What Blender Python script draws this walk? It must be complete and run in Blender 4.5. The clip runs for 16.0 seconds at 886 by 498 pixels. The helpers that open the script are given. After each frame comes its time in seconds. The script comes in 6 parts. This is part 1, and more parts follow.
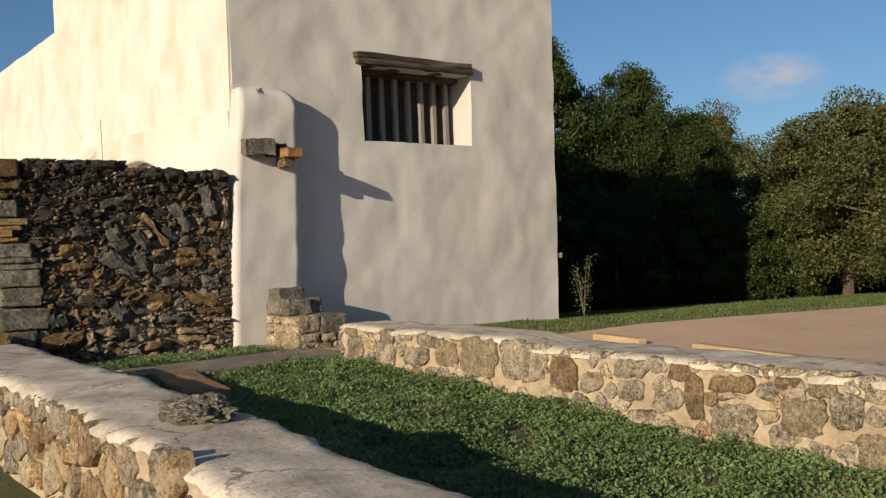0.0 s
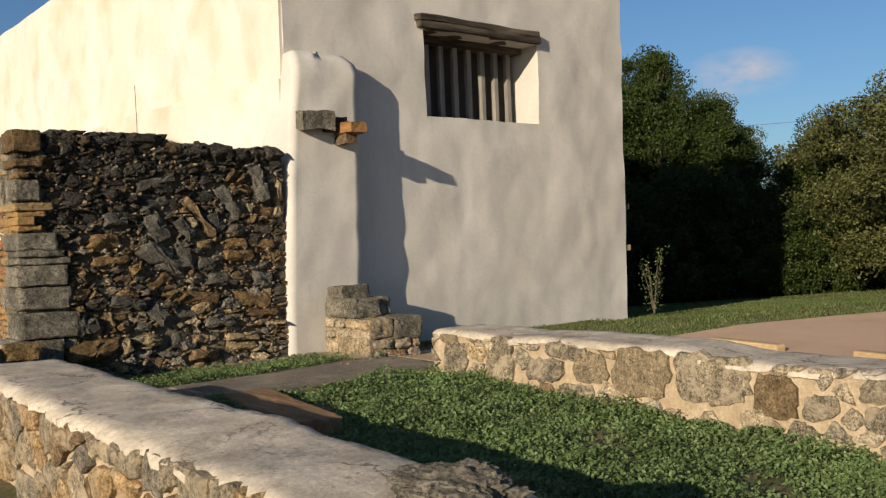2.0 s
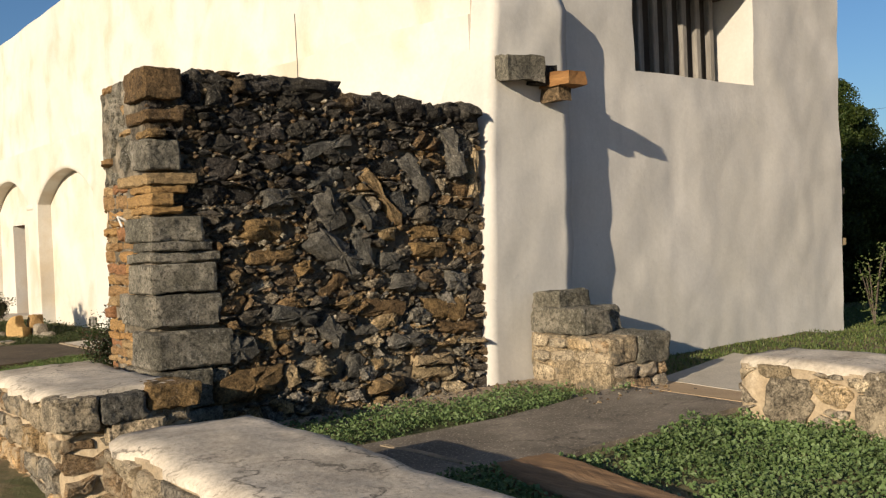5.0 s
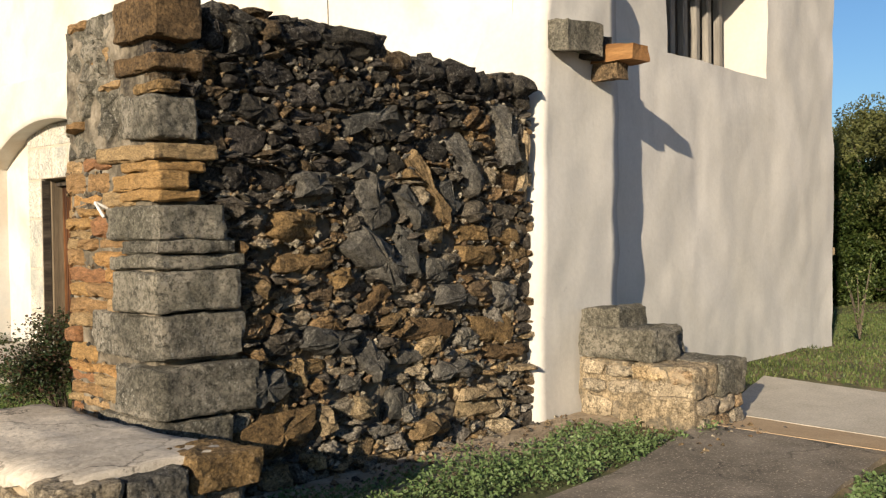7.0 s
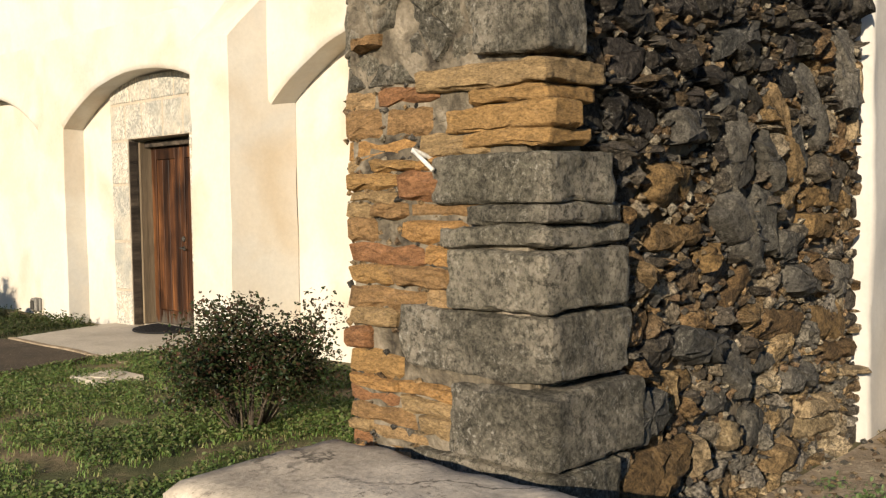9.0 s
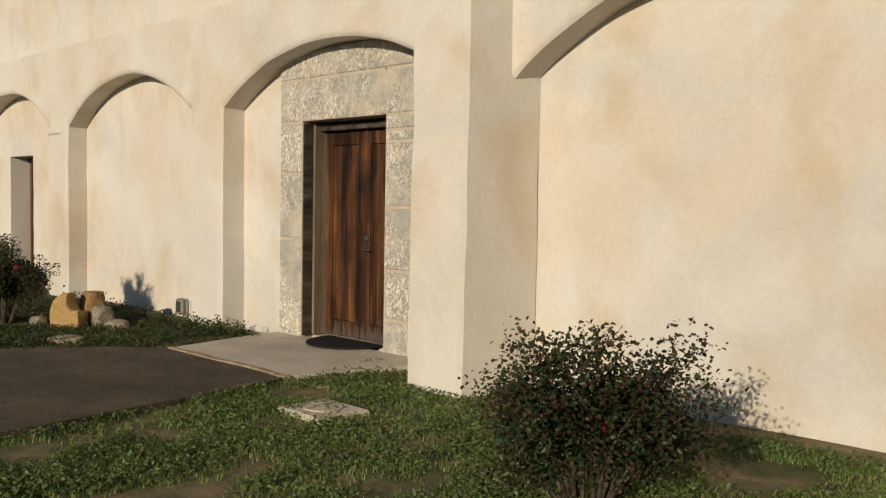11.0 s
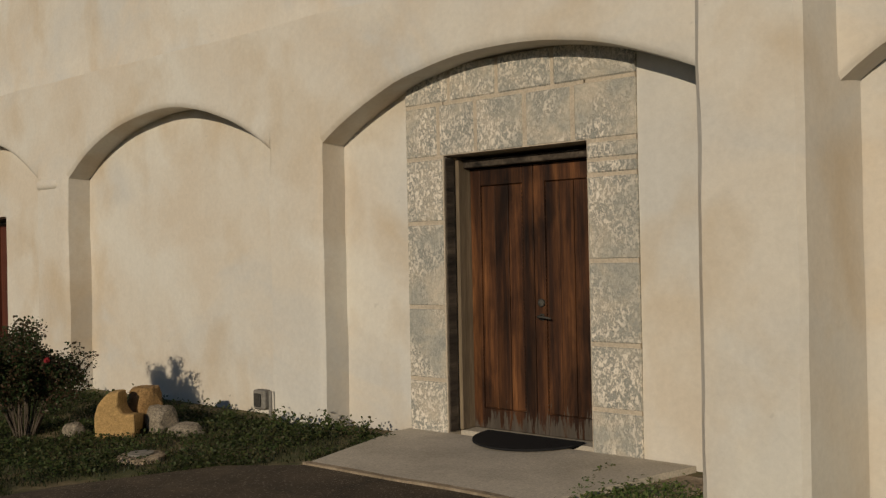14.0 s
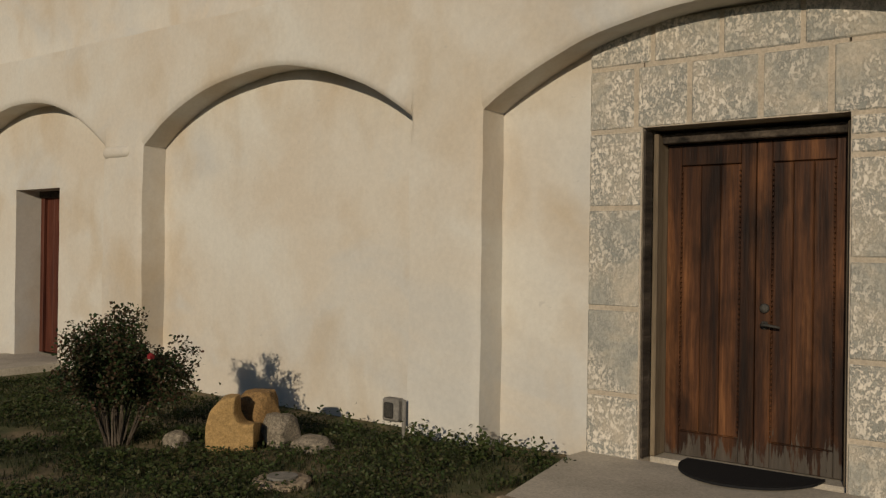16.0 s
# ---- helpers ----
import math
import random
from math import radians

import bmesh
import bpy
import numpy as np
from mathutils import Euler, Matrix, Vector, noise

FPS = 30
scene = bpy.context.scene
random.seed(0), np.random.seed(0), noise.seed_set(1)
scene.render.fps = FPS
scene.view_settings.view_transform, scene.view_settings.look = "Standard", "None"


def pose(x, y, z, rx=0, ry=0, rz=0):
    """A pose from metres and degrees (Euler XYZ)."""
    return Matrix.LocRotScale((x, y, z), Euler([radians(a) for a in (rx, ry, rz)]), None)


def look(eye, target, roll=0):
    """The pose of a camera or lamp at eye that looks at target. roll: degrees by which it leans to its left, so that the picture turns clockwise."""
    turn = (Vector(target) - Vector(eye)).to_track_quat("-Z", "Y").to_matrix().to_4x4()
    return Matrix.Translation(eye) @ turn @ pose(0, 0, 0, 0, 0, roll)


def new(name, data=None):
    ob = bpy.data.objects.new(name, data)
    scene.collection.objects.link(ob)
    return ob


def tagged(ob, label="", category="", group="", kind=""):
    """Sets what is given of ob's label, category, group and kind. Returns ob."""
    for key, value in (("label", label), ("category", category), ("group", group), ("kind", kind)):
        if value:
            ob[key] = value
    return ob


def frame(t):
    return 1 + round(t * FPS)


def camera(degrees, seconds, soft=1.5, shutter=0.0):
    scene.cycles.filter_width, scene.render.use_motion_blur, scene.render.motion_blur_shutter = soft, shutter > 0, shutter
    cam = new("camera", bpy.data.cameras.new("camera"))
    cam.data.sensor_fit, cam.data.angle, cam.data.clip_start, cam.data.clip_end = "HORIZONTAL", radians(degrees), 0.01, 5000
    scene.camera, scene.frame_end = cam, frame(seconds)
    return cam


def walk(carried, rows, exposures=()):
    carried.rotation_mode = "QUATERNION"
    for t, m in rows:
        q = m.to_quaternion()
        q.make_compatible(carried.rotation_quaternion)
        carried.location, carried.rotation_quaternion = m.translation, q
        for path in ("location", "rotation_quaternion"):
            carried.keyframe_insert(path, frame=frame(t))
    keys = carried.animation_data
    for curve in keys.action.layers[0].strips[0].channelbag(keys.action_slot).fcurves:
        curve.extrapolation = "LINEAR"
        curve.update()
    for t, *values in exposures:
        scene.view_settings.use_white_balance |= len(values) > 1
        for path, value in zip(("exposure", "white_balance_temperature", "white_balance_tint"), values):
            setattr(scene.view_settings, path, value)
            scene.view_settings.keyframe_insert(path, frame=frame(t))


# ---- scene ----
# ---------- camera and walk ----------
# x points into the building, y along its long side, z up
cam = camera(51.2, 16.0, soft=1.3)
METRES, EYE, TURN = 17.0, 1.594, -38.0
ROWS = [
    (0.0, 0.0, 0.0, 0.0, -0.0, -0.05, 2.34),
    (0.5, -0.0202, 0.0293, 0.0012, 0.08, -0.19, 2.36),
    (1.0, -0.0415, 0.0531, 0.0012, 0.11, -0.4, 2.27),
    (1.5, -0.0615, 0.0805, 0.0015, -1.41, -0.62, 2.32),
    (2.0, -0.0824, 0.105, 0.0013, -1.94, -0.51, 2.38),
    (2.5, -0.0984, 0.1341, 0.0011, -3.84, -2.43, 2.29),
    (3.0, -0.1181, 0.1601, 0.0018, -3.28, -2.33, 2.41),
    (3.5, -0.1342, 0.1873, 0.0012, -4.1, -2.96, 2.34),
    (4.0, -0.1548, 0.2124, 0.0025, -4.19, -0.93, 2.25),
    (4.5, -0.1717, 0.2423, 0.0019, 0.35, -0.87, 2.53),
    (7.0, -0.2643, 0.3639, 0.0071, -9.35, -1.19, 0.8),
    (7.5, -0.2852, 0.387, 0.0053, -8.92, -4.22, 1.17),
    (8.0, -0.3058, 0.4125, 0.008, -4.2, -2.21, 1.09),
    (8.5, -0.3252, 0.4354, 0.006, -11.38, -3.19, 0.92),
    (9.0, -0.3456, 0.4623, 0.0061, -9.43, -2.99, 0.81),
    (9.5, -0.3675, 0.4878, 0.0043, -4.71, -3.68, 0.04),
    (12.0, -0.4608, 0.616, 0.0053, -6.82, -1.92, -1.15),
    (12.5, -0.4808, 0.6388, 0.0045, -6.48, -0.6, 0.6),
    (13.0, -0.5008, 0.6626, 0.0059, -3.88, 0.46, 0.6),
    (13.5, -0.5232, 0.6804, 0.0032, -7.93, 0.49, 1.18),
    (14.0, -0.5422, 0.702, 0.0046, -12.58, 0.45, 1.14),
    (14.5, -0.5619, 0.7225, 0.0036, -13.79, -0.38, -0.3),
    (15.0, -0.574, 0.747, 0.0034, -14.0, -0.46, -0.62),
    (15.5, -0.5928, 0.7668, 0.003, -13.71, 0.68, -1.38),
    (16.0, -0.6039, 0.7876, 0.0027, -13.51, 0.09, -0.82),
]
EXPOSURES = [(0, 0.32), (4, 0.42), (7, 0.72), (7.5, 0.90), (8, 0.76), (8.5, 0.64), (9, 0.50), (9.5, 0.04), (11.8, -0.74), (12, -1.05), (13, -1.04), (14, -0.96), (16, -1.0)]
walk(cam, [(t, pose(-5.509, -11.539, EYE, 0, 0, TURN) @ pose(METRES * x, METRES * y, METRES * z, 90 + pitch, roll, yaw)) for t, x, y, z, yaw, pitch, roll in ROWS], EXPOSURES)

# ---------- light ----------
SUN_EL, SUN_WAY = radians(15.5), Vector((0.945, 0.33, 0)).normalized()
to_sun = Vector((-SUN_WAY.x * math.cos(SUN_EL), -SUN_WAY.y * math.cos(SUN_EL), math.sin(SUN_EL)))
world = bpy.data.worlds.new("sky")
scene.world = world
world.use_nodes = True
wn = world.node_tree
sky = wn.nodes.new("ShaderNodeTexSky")
sky.sky_type, sky.sun_disc = "NISHITA", False
sky.sun_elevation = SUN_EL
sky.sun_rotation = math.atan2(to_sun.x, to_sun.y)
sky.dust_density, sky.air_density, sky.ozone_density = 0.6, 1.0, 5.0
wn.links.new(sky.outputs[0], wn.nodes["Background"].inputs[0])
wn.nodes["Background"].inputs[1].default_value = 0.075
sun = new("sun", bpy.data.lights.new("sun", "SUN"))
sun.data.energy, sun.data.angle, sun.data.color = 5.0, radians(0.55), (1.0, 0.855, 0.65)
sun.rotation_euler = to_sun.to_track_quat("Z", "Y").to_euler()

# ---------- materials ----------
def material(name, rough=0.9, metal=0.0):
    m = bpy.data.materials.new(name)
    m.use_nodes = True
    b = m.node_tree.nodes["Principled BSDF"]
    b.inputs["Roughness"].default_value, b.inputs["Metallic"].default_value = rough, metal
    b.inputs["Specular IOR Level"].default_value = 0.25
    return m, m.node_tree, b


def node(nt, kind, **values):
    n = nt.nodes.new(kind)
    for k, v in values.items():
        n.inputs[k.replace("_", " ")].default_value = v
    return n


def place_of(nt, stretch=(1, 1, 1)):
    g = nt.nodes.new("ShaderNodeNewGeometry")
    mp = nt.nodes.new("ShaderNodeMapping")
    mp.inputs["Scale"].default_value = stretch
    nt.links.new(g.outputs["Position"], mp.inputs[0])
    return mp.outputs[0]


def noise_of(nt, scale, detail=5, rough=0.6, stretch=(1, 1, 1), warp=0.0):
    n = node(nt, "ShaderNodeTexNoise", Scale=scale, Detail=detail, Roughness=rough, Distortion=warp)
    nt.links.new(place_of(nt, stretch), n.inputs["Vector"])
    return n.outputs["Fac"]


def ramp_of(nt, fac, stops, hard=False):
    r = nt.nodes.new("ShaderNodeValToRGB")
    if hard:
        r.color_ramp.interpolation = "CONSTANT"
    els = r.color_ramp.elements
    while len(els) < len(stops):
        els.new(0.5)
    for el, (p, c) in zip(els, stops):
        el.position = p
        el.color = (*c, 1) if isinstance(c, tuple) else (c, c, c, 1)
    nt.links.new(fac, r.inputs[0])
    return r.outputs[0]


def blend(nt, fac, a, b, mode="MIX"):
    m = nt.nodes.new("ShaderNodeMix")
    m.data_type, m.blend_type = "RGBA", mode
    for sock, v in ((m.inputs[0], fac), (m.inputs[6], a), (m.inputs[7], b)):
        if isinstance(v, (int, float)):
            sock.default_value = v
        elif isinstance(v, tuple):
            sock.default_value = (*v, 1)
        else:
            nt.links.new(v, sock)
    return m.outputs[2]


def bump(nt, b, height, strength, distance):
    n = node(nt, "ShaderNodeBump", Strength=strength, Distance=distance)
    nt.links.new(height, n.inputs["Height"])
    nt.links.new(n.outputs[0], b.inputs["Normal"])


def sum_of(nt, a, b, k=0.5):
    m = nt.nodes.new("ShaderNodeMath")
    m.operation = "MULTIPLY_ADD"
    nt.links.new(b, m.inputs[0])
    m.inputs[1].default_value = k
    nt.links.new(a, m.inputs[2])
    return m.outputs[0]


def plaster_material(name, base, stain, amount=0.55, grey=None, warm=0.0):
    m, nt, b = material(name, 0.93)
    big = ramp_of(nt, noise_of(nt, 0.85, 6, 0.55, (1, 1, 0.9), 0.6), [(0.38, 0.0), (0.64, 1.0)])
    col = blend(nt, big, base, stain)
    if grey:
        col = blend(nt, ramp_of(nt, noise_of(nt, 0.62, 5, 0.6, (1, 0.8, 1.1), 0.9), [(0.50, 0.0), (0.66, 0.75)]), col, grey)
    if warm:
        col = blend(nt, ramp_of(nt, noise_of(nt, 1.5, 4, 0.5, (1, 1, 0.8), 0.3), [(0.50, 0.0), (0.72, warm)]), col, tuple(c * k for c, k in zip(stain, (0.86, 0.78, 0.66))))
    streak = ramp_of(nt, noise_of(nt, 2.6, 6, 0.7, (1, 1, 0.16)), [(0.52, 0.0), (0.78, amount)])
    col = blend(nt, streak, col, tuple(c * 0.72 for c in base))
    fine = ramp_of(nt, noise_of(nt, 26, 6, 0.7), [(0.3, 0.93), (0.7, 1.04)])
    col = blend(nt, 1.0, col, fine, "MULTIPLY")
    scuff = ramp_of(nt, noise_of(nt, 9, 3, 0.5, (1, 1, 1.6), 0.4), [(0.735, 0.0), (0.76, 0.3)])
    col = blend(nt, scuff, col, tuple(c * 0.62 for c in base))
    nt.links.new(col, b.inputs["Base Color"])
    bump(nt, b, sum_of(nt, noise_of(nt, 6, 5, 0.55), noise_of(nt, 45, 4, 0.65), 0.10), 0.25, 0.024)
    return m


def stone_material(name, colours, lichen=0.4, island=False, grain=(1, 1, 1), gloss=0.9, smear=None, contrast=1.0, crust=0.0, even=False):
    m, nt, b = material(name, gloss)
    if island:
        pick = nt.nodes.new("ShaderNodeNewGeometry").outputs["Random Per Island"]
    else:
        pick = nt.nodes.new("ShaderNodeObjectInfo").outputs["Random"]
    n = len(colours)
    col = ramp_of(nt, pick, [(i / n, c) for i, c in enumerate(colours)], True)
    mottle = ramp_of(nt, noise_of(nt, 9, 6, 0.7, grain), [(0.28, 0.38), (0.5, 0.95), (0.74, 1.55)])
    col = blend(nt, contrast * (0.6 if even else 1.0), col, mottle, "MULTIPLY")
    grit = ramp_of(nt, noise_of(nt, 24, 10, 0.88, grain), [(0.40, 0.30), (0.49, 0.95), (0.60, 1.75)])
    col = blend(nt, contrast, col, grit, "MULTIPLY")
    pits = ramp_of(nt, noise_of(nt, 75, 3, 0.7, grain), [(0.36, 0.35), (0.47, 1.0), (0.62, 1.45)])
    col = blend(nt, contrast, col, pits, "MULTIPLY")
    if crust:
        pale = ramp_of(nt, noise_of(nt, 2.6, 4, 0.65, (1, 1, 1), 0.6), [(0.44, 0.0), (0.62, crust)])
        flaky = ramp_of(nt, noise_of(nt, 34, 6, 0.8), [(0.44, 0.0), (0.54, 1.0)])
        col = blend(nt, blend(nt, 1.0, pale, flaky, "MULTIPLY"), col, (0.40, 0.35, 0.275))
    spots = ramp_of(nt, noise_of(nt, 48, 5, 0.8), [(0.55, 0.0), (0.66, 1.0)])
    patch = ramp_of(nt, noise_of(nt, 3.1, 3, 0.6), [(0.42, 0.0), (0.66, lichen)])
    both = blend(nt, 1.0, spots, patch, "MULTIPLY")
    col = blend(nt, both, col, (0.48, 0.45, 0.39))
    if smear:
        col = blend(nt, ramp_of(nt, noise_of(nt, 5.5, 6, 0.7, (1, 1, 1), 0.8), [(0.50, 0.0), (0.62, 0.85)]), col, smear)
    nt.links.new(col, b.inputs["Base Color"])
    bump(nt, b, sum_of(nt, noise_of(nt, 15, 8, 0.78, grain), noise_of(nt, 58, 6, 0.8), 0.55), 1.0, 0.012 + 0.010 * contrast)
    return m


def mixed_material(name, stops, scale, stretch=(1, 1, 1), rough=0.92, fine=50, bump_by=0.5, depth=0.01, warp=0.3, blotch=0.0, speck=0.0, crack=0.0, pit=0.0):
    """Two scales of mottling between the colours of stops."""
    m, nt, b = material(name, rough)
    col = ramp_of(nt, noise_of(nt, scale, 6, 0.65, stretch, warp), stops)
    f = ramp_of(nt, noise_of(nt, fine, 5, 0.75, stretch), [(0.25, 0.66), (0.75, 1.25)])
    col = blend(nt, 1.0, col, f, "MULTIPLY")
    if blotch:
        col = blend(nt, 1.0, col, ramp_of(nt, noise_of(nt, 2.1, 5, 0.65, (1, 1, 0.6), 0.5), [(0.34, 1 - blotch), (0.62, 1.15)]), "MULTIPLY")
    if speck:
        col = blend(nt, ramp_of(nt, noise_of(nt, 62, 3, 0.6), [(0.58, 0.0), (0.66, speck)]), col, (0.52, 0.43, 0.32))
    if pit:
        spread = ramp_of(nt, noise_of(nt, 2.4, 4, 0.65, (1, 1, 1), 0.7), [(0.44, 0.1), (0.62, 1.0)])
        dots = ramp_of(nt, noise_of(nt, 38, 6, 0.78), [(0.54, 0.0), (0.62, pit)])
        col = blend(nt, blend(nt, 1.0, spread, dots, "MULTIPLY"), col, (0.12, 0.10, 0.078))
    if crack:
        shake = node(nt, "ShaderNodeTexNoise", Scale=5.0, Detail=5.0, Roughness=0.65)
        nt.links.new(place_of(nt), shake.inputs["Vector"])
        moved = nt.nodes.new("ShaderNodeVectorMath")
        moved.operation = "MULTIPLY_ADD"
        nt.links.new(shake.outputs["Color"], moved.inputs[0])
        moved.inputs[1].default_value = (0.35, 0.35, 0.35)
        nt.links.new(place_of(nt), moved.inputs[2])
        vor = node(nt, "ShaderNodeTexVoronoi", Scale=1.25)
        vor.feature = "DISTANCE_TO_EDGE"
        nt.links.new(moved.outputs[0], vor.inputs["Vector"])
        line = ramp_of(nt, vor.outputs["Distance"], [(0.0, crack), (0.018, 0.0)])
        there = ramp_of(nt, noise_of(nt, 1.7, 3, 0.6), [(0.40, 0.0), (0.54, 1.0)])
        col = blend(nt, blend(nt, 1.0, line, there, "MULTIPLY"), col, (0.03, 0.026, 0.02))
    nt.links.new(col, b.inputs["Base Color"])
    bump(nt, b, sum_of(nt, noise_of(nt, scale * 4, 5, 0.65, stretch), noise_of(nt, fine * 1.5, 4, 0.7, stretch), 0.4), bump_by, depth)
    return m


PLASTER = plaster_material("lime_plaster", (0.625, 0.595, 0.53), (0.585, 0.52, 0.43), 0.2, (0.53, 0.52, 0.49), 0.7)
PLASTER_END = plaster_material("weathered_lime_plaster", (0.575, 0.54, 0.49), (0.49, 0.46, 0.41), 0.5)
BLACK = (0.038, 0.036, 0.033)
RUBBLE = stone_material("dark_rubble", [(0.060, 0.050, 0.037), (0.149, 0.094, 0.043), (0.075, 0.062, 0.047), (0.115, 0.073, 0.036), (0.055, 0.045, 0.034), (0.176, 0.115, 0.052), (0.088, 0.073, 0.055), (0.135, 0.092, 0.051), (0.102, 0.085, 0.062), (0.210, 0.169, 0.115), (0.149, 0.092, 0.041)], 0.5)
GREYSTONE = stone_material("grey_rubble_stone", [(0.065, 0.061, 0.052), (0.080, 0.073, 0.061), (0.053, 0.050, 0.043)], 0.7, contrast=0.8, crust=0.25)
BROWNSTONE = stone_material("brown_rubble_stone", [(0.135, 0.086, 0.038), (0.167, 0.106, 0.045), (0.108, 0.068, 0.032)], 0.2, contrast=0.8)
TANSTONE = stone_material("tan_rubble_stone", [(0.245, 0.170, 0.085), (0.185, 0.125, 0.062), (0.275, 0.205, 0.120), (0.215, 0.160, 0.090)], 0.3, contrast=0.8)
RUBBLE_PALE = stone_material("buff_rubble", [(0.196, 0.164, 0.118), (0.259, 0.182, 0.093), (0.153, 0.136, 0.108), (0.291, 0.228, 0.143), (0.217, 0.148, 0.074), (0.175, 0.153, 0.122)], 0.5)
# darkest stones, for the upper left of the rubble wall and its capping
RUBBLE_TOP = stone_material("darkest_rubble", [(0.030, 0.026, 0.020), (0.053, 0.045, 0.035), (0.039, 0.034, 0.027), (0.027, 0.023, 0.019), (0.082, 0.057, 0.032), (0.043, 0.036, 0.030)], 0.45)
RUBBLE_TOP_FILL = stone_material("darkest_fill", [BLACK, (0.045, 0.043, 0.039), (0.034, 0.032, 0.029), (0.068, 0.054, 0.038), (0.105, 0.094, 0.079)], 0.35, True)
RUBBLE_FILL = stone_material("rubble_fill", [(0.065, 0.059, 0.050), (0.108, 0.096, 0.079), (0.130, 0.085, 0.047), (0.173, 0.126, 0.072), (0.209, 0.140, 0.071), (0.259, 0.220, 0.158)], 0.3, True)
QUOIN = stone_material("grey_quoin", [(0.098, 0.089, 0.067), (0.112, 0.101, 0.076), (0.086, 0.078, 0.060)], 0.8, contrast=0.8, crust=0.6, even=True)
SLATE = stone_material("orange_sandstone", [(0.338, 0.191, 0.072), (0.306, 0.184, 0.072), (0.284, 0.194, 0.096), (0.244, 0.147, 0.066), (0.325, 0.213, 0.105), (0.244, 0.121, 0.056)], 0.15, False, (1, 1, 2.5), contrast=0.5)
WALLSTONE = stone_material("low_wall_stone", [(0.274, 0.228, 0.163), (0.342, 0.247, 0.137), (0.312, 0.255, 0.179), (0.251, 0.171, 0.095), (0.357, 0.285, 0.190), (0.251, 0.213, 0.160), (0.319, 0.255, 0.171), (0.236, 0.194, 0.141)], 0.6, smear=(0.44, 0.35, 0.235))
FARGREY = stone_material("grey_wall_stone", [(0.204, 0.167, 0.116), (0.171, 0.141, 0.100), (0.233, 0.189, 0.128)], 0.9, smear=(0.42, 0.345, 0.24), contrast=1.0)
FARBROWN = stone_material("brown_wall_stone", [(0.194, 0.135, 0.072), (0.158, 0.110, 0.059), (0.221, 0.171, 0.106)], 0.4, contrast=0.75)
NEARSTONE = stone_material("worn_wall_stone", [(0.245, 0.195, 0.130), (0.285, 0.195, 0.100), (0.225, 0.185, 0.130), (0.185, 0.122, 0.066), (0.330, 0.262, 0.175), (0.165, 0.143, 0.110), (0.330, 0.215, 0.105)], 0.5, smear=(0.43, 0.345, 0.235), contrast=0.85)
STEPSTONE = stone_material("step_stone", [(0.238, 0.200, 0.140), (0.196, 0.170, 0.128), (0.281, 0.217, 0.136)], 0.9, smear=(0.12, 0.105, 0.08), contrast=0.8)
MORTAR = mixed_material("pale_mortar", [(0.3, (0.30, 0.225, 0.14)), (0.55, (0.43, 0.335, 0.222)), (0.75, (0.51, 0.415, 0.295))], 4, fine=40, bump_by=0.8, depth=0.02)
DIRT_MORTAR = mixed_material("dirty_mortar", [(0.3, (0.068, 0.056, 0.041)), (0.5, (0.150, 0.121, 0.085)), (0.7, (0.258, 0.211, 0.150))], 5, fine=30, bump_by=1.0, depth=0.03)
GREY_MORTAR = mixed_material("grey_mortar", [(0.36, (0.047, 0.039, 0.030)), (0.48, (0.156, 0.131, 0.095)), (0.66, (0.328, 0.277, 0.207))], 6, fine=30, bump_by=1.0, depth=0.03)
CAP = mixed_material("cement_cap", [(0.28, (0.317, 0.264, 0.207)), (0.40, (0.458, 0.392, 0.308)), (0.56, (0.554, 0.480, 0.383)), (0.75, (0.607, 0.532, 0.431))], 2.3, fine=34, blotch=0.3, speck=0.2, crack=0.85, pit=0.75, bump_by=0.6, depth=0.010, warp=1.0)
SOIL = mixed_material("soil_and_thin_grass", [(0.30, (0.06, 0.07, 0.026)), (0.46, (0.10, 0.10, 0.042)), (0.58, (0.20, 0.155, 0.085)), (0.75, (0.29, 0.22, 0.135))], 1.9, fine=35, bump_by=0.8, depth=0.03)
ASPHALT_DARK = mixed_material("dark_asphalt", [(0.3, (0.054, 0.040, 0.026)), (0.6, (0.088, 0.065, 0.042)), (0.8, (0.140, 0.105, 0.067))], 1.3, speck=0.25, blotch=0.35, crack=0.8, fine=70, bump_by=0.5, depth=0.006)
ASPHALT = mixed_material("old_asphalt", [(0.3, (0.15, 0.125, 0.095)), (0.6, (0.225, 0.188, 0.144)), (0.8, (0.32, 0.27, 0.205))], 2.6, speck=0.7, blotch=0.3, crack=0.7, fine=60, bump_by=0.5, depth=0.006)
CONCRETE = mixed_material("worn_concrete", [(0.3, (0.42, 0.37, 0.295)), (0.6, (0.54, 0.48, 0.39)), (0.8, (0.60, 0.535, 0.44))], 2.2, fine=60, bump_by=0.3, depth=0.006)
GRAVEL = mixed_material("pink_gravel", [(0.3, (0.54, 0.36, 0.235)), (0.6, (0.63, 0.43, 0.29)), (0.8, (0.67, 0.48, 0.34))], 1.1, fine=90, bump_by=0.6, depth=0.01)
LOGWOOD_TAN = mixed_material("tan_concrete", [(0.3, (0.46, 0.32, 0.185)), (0.6, (0.56, 0.40, 0.24)), (0.8, (0.62, 0.46, 0.29))], 2.0, fine=70, bump_by=0.4, depth=0.006)
OLDWOOD = mixed_material("weathered_timber", [(0.34, (0.018, 0.015, 0.012)), (0.52, (0.07, 0.055, 0.042)), (0.72, (0.15, 0.12, 0.09))], 9, (0.12, 1, 1), fine=70, bump_by=0.9, depth=0.02)
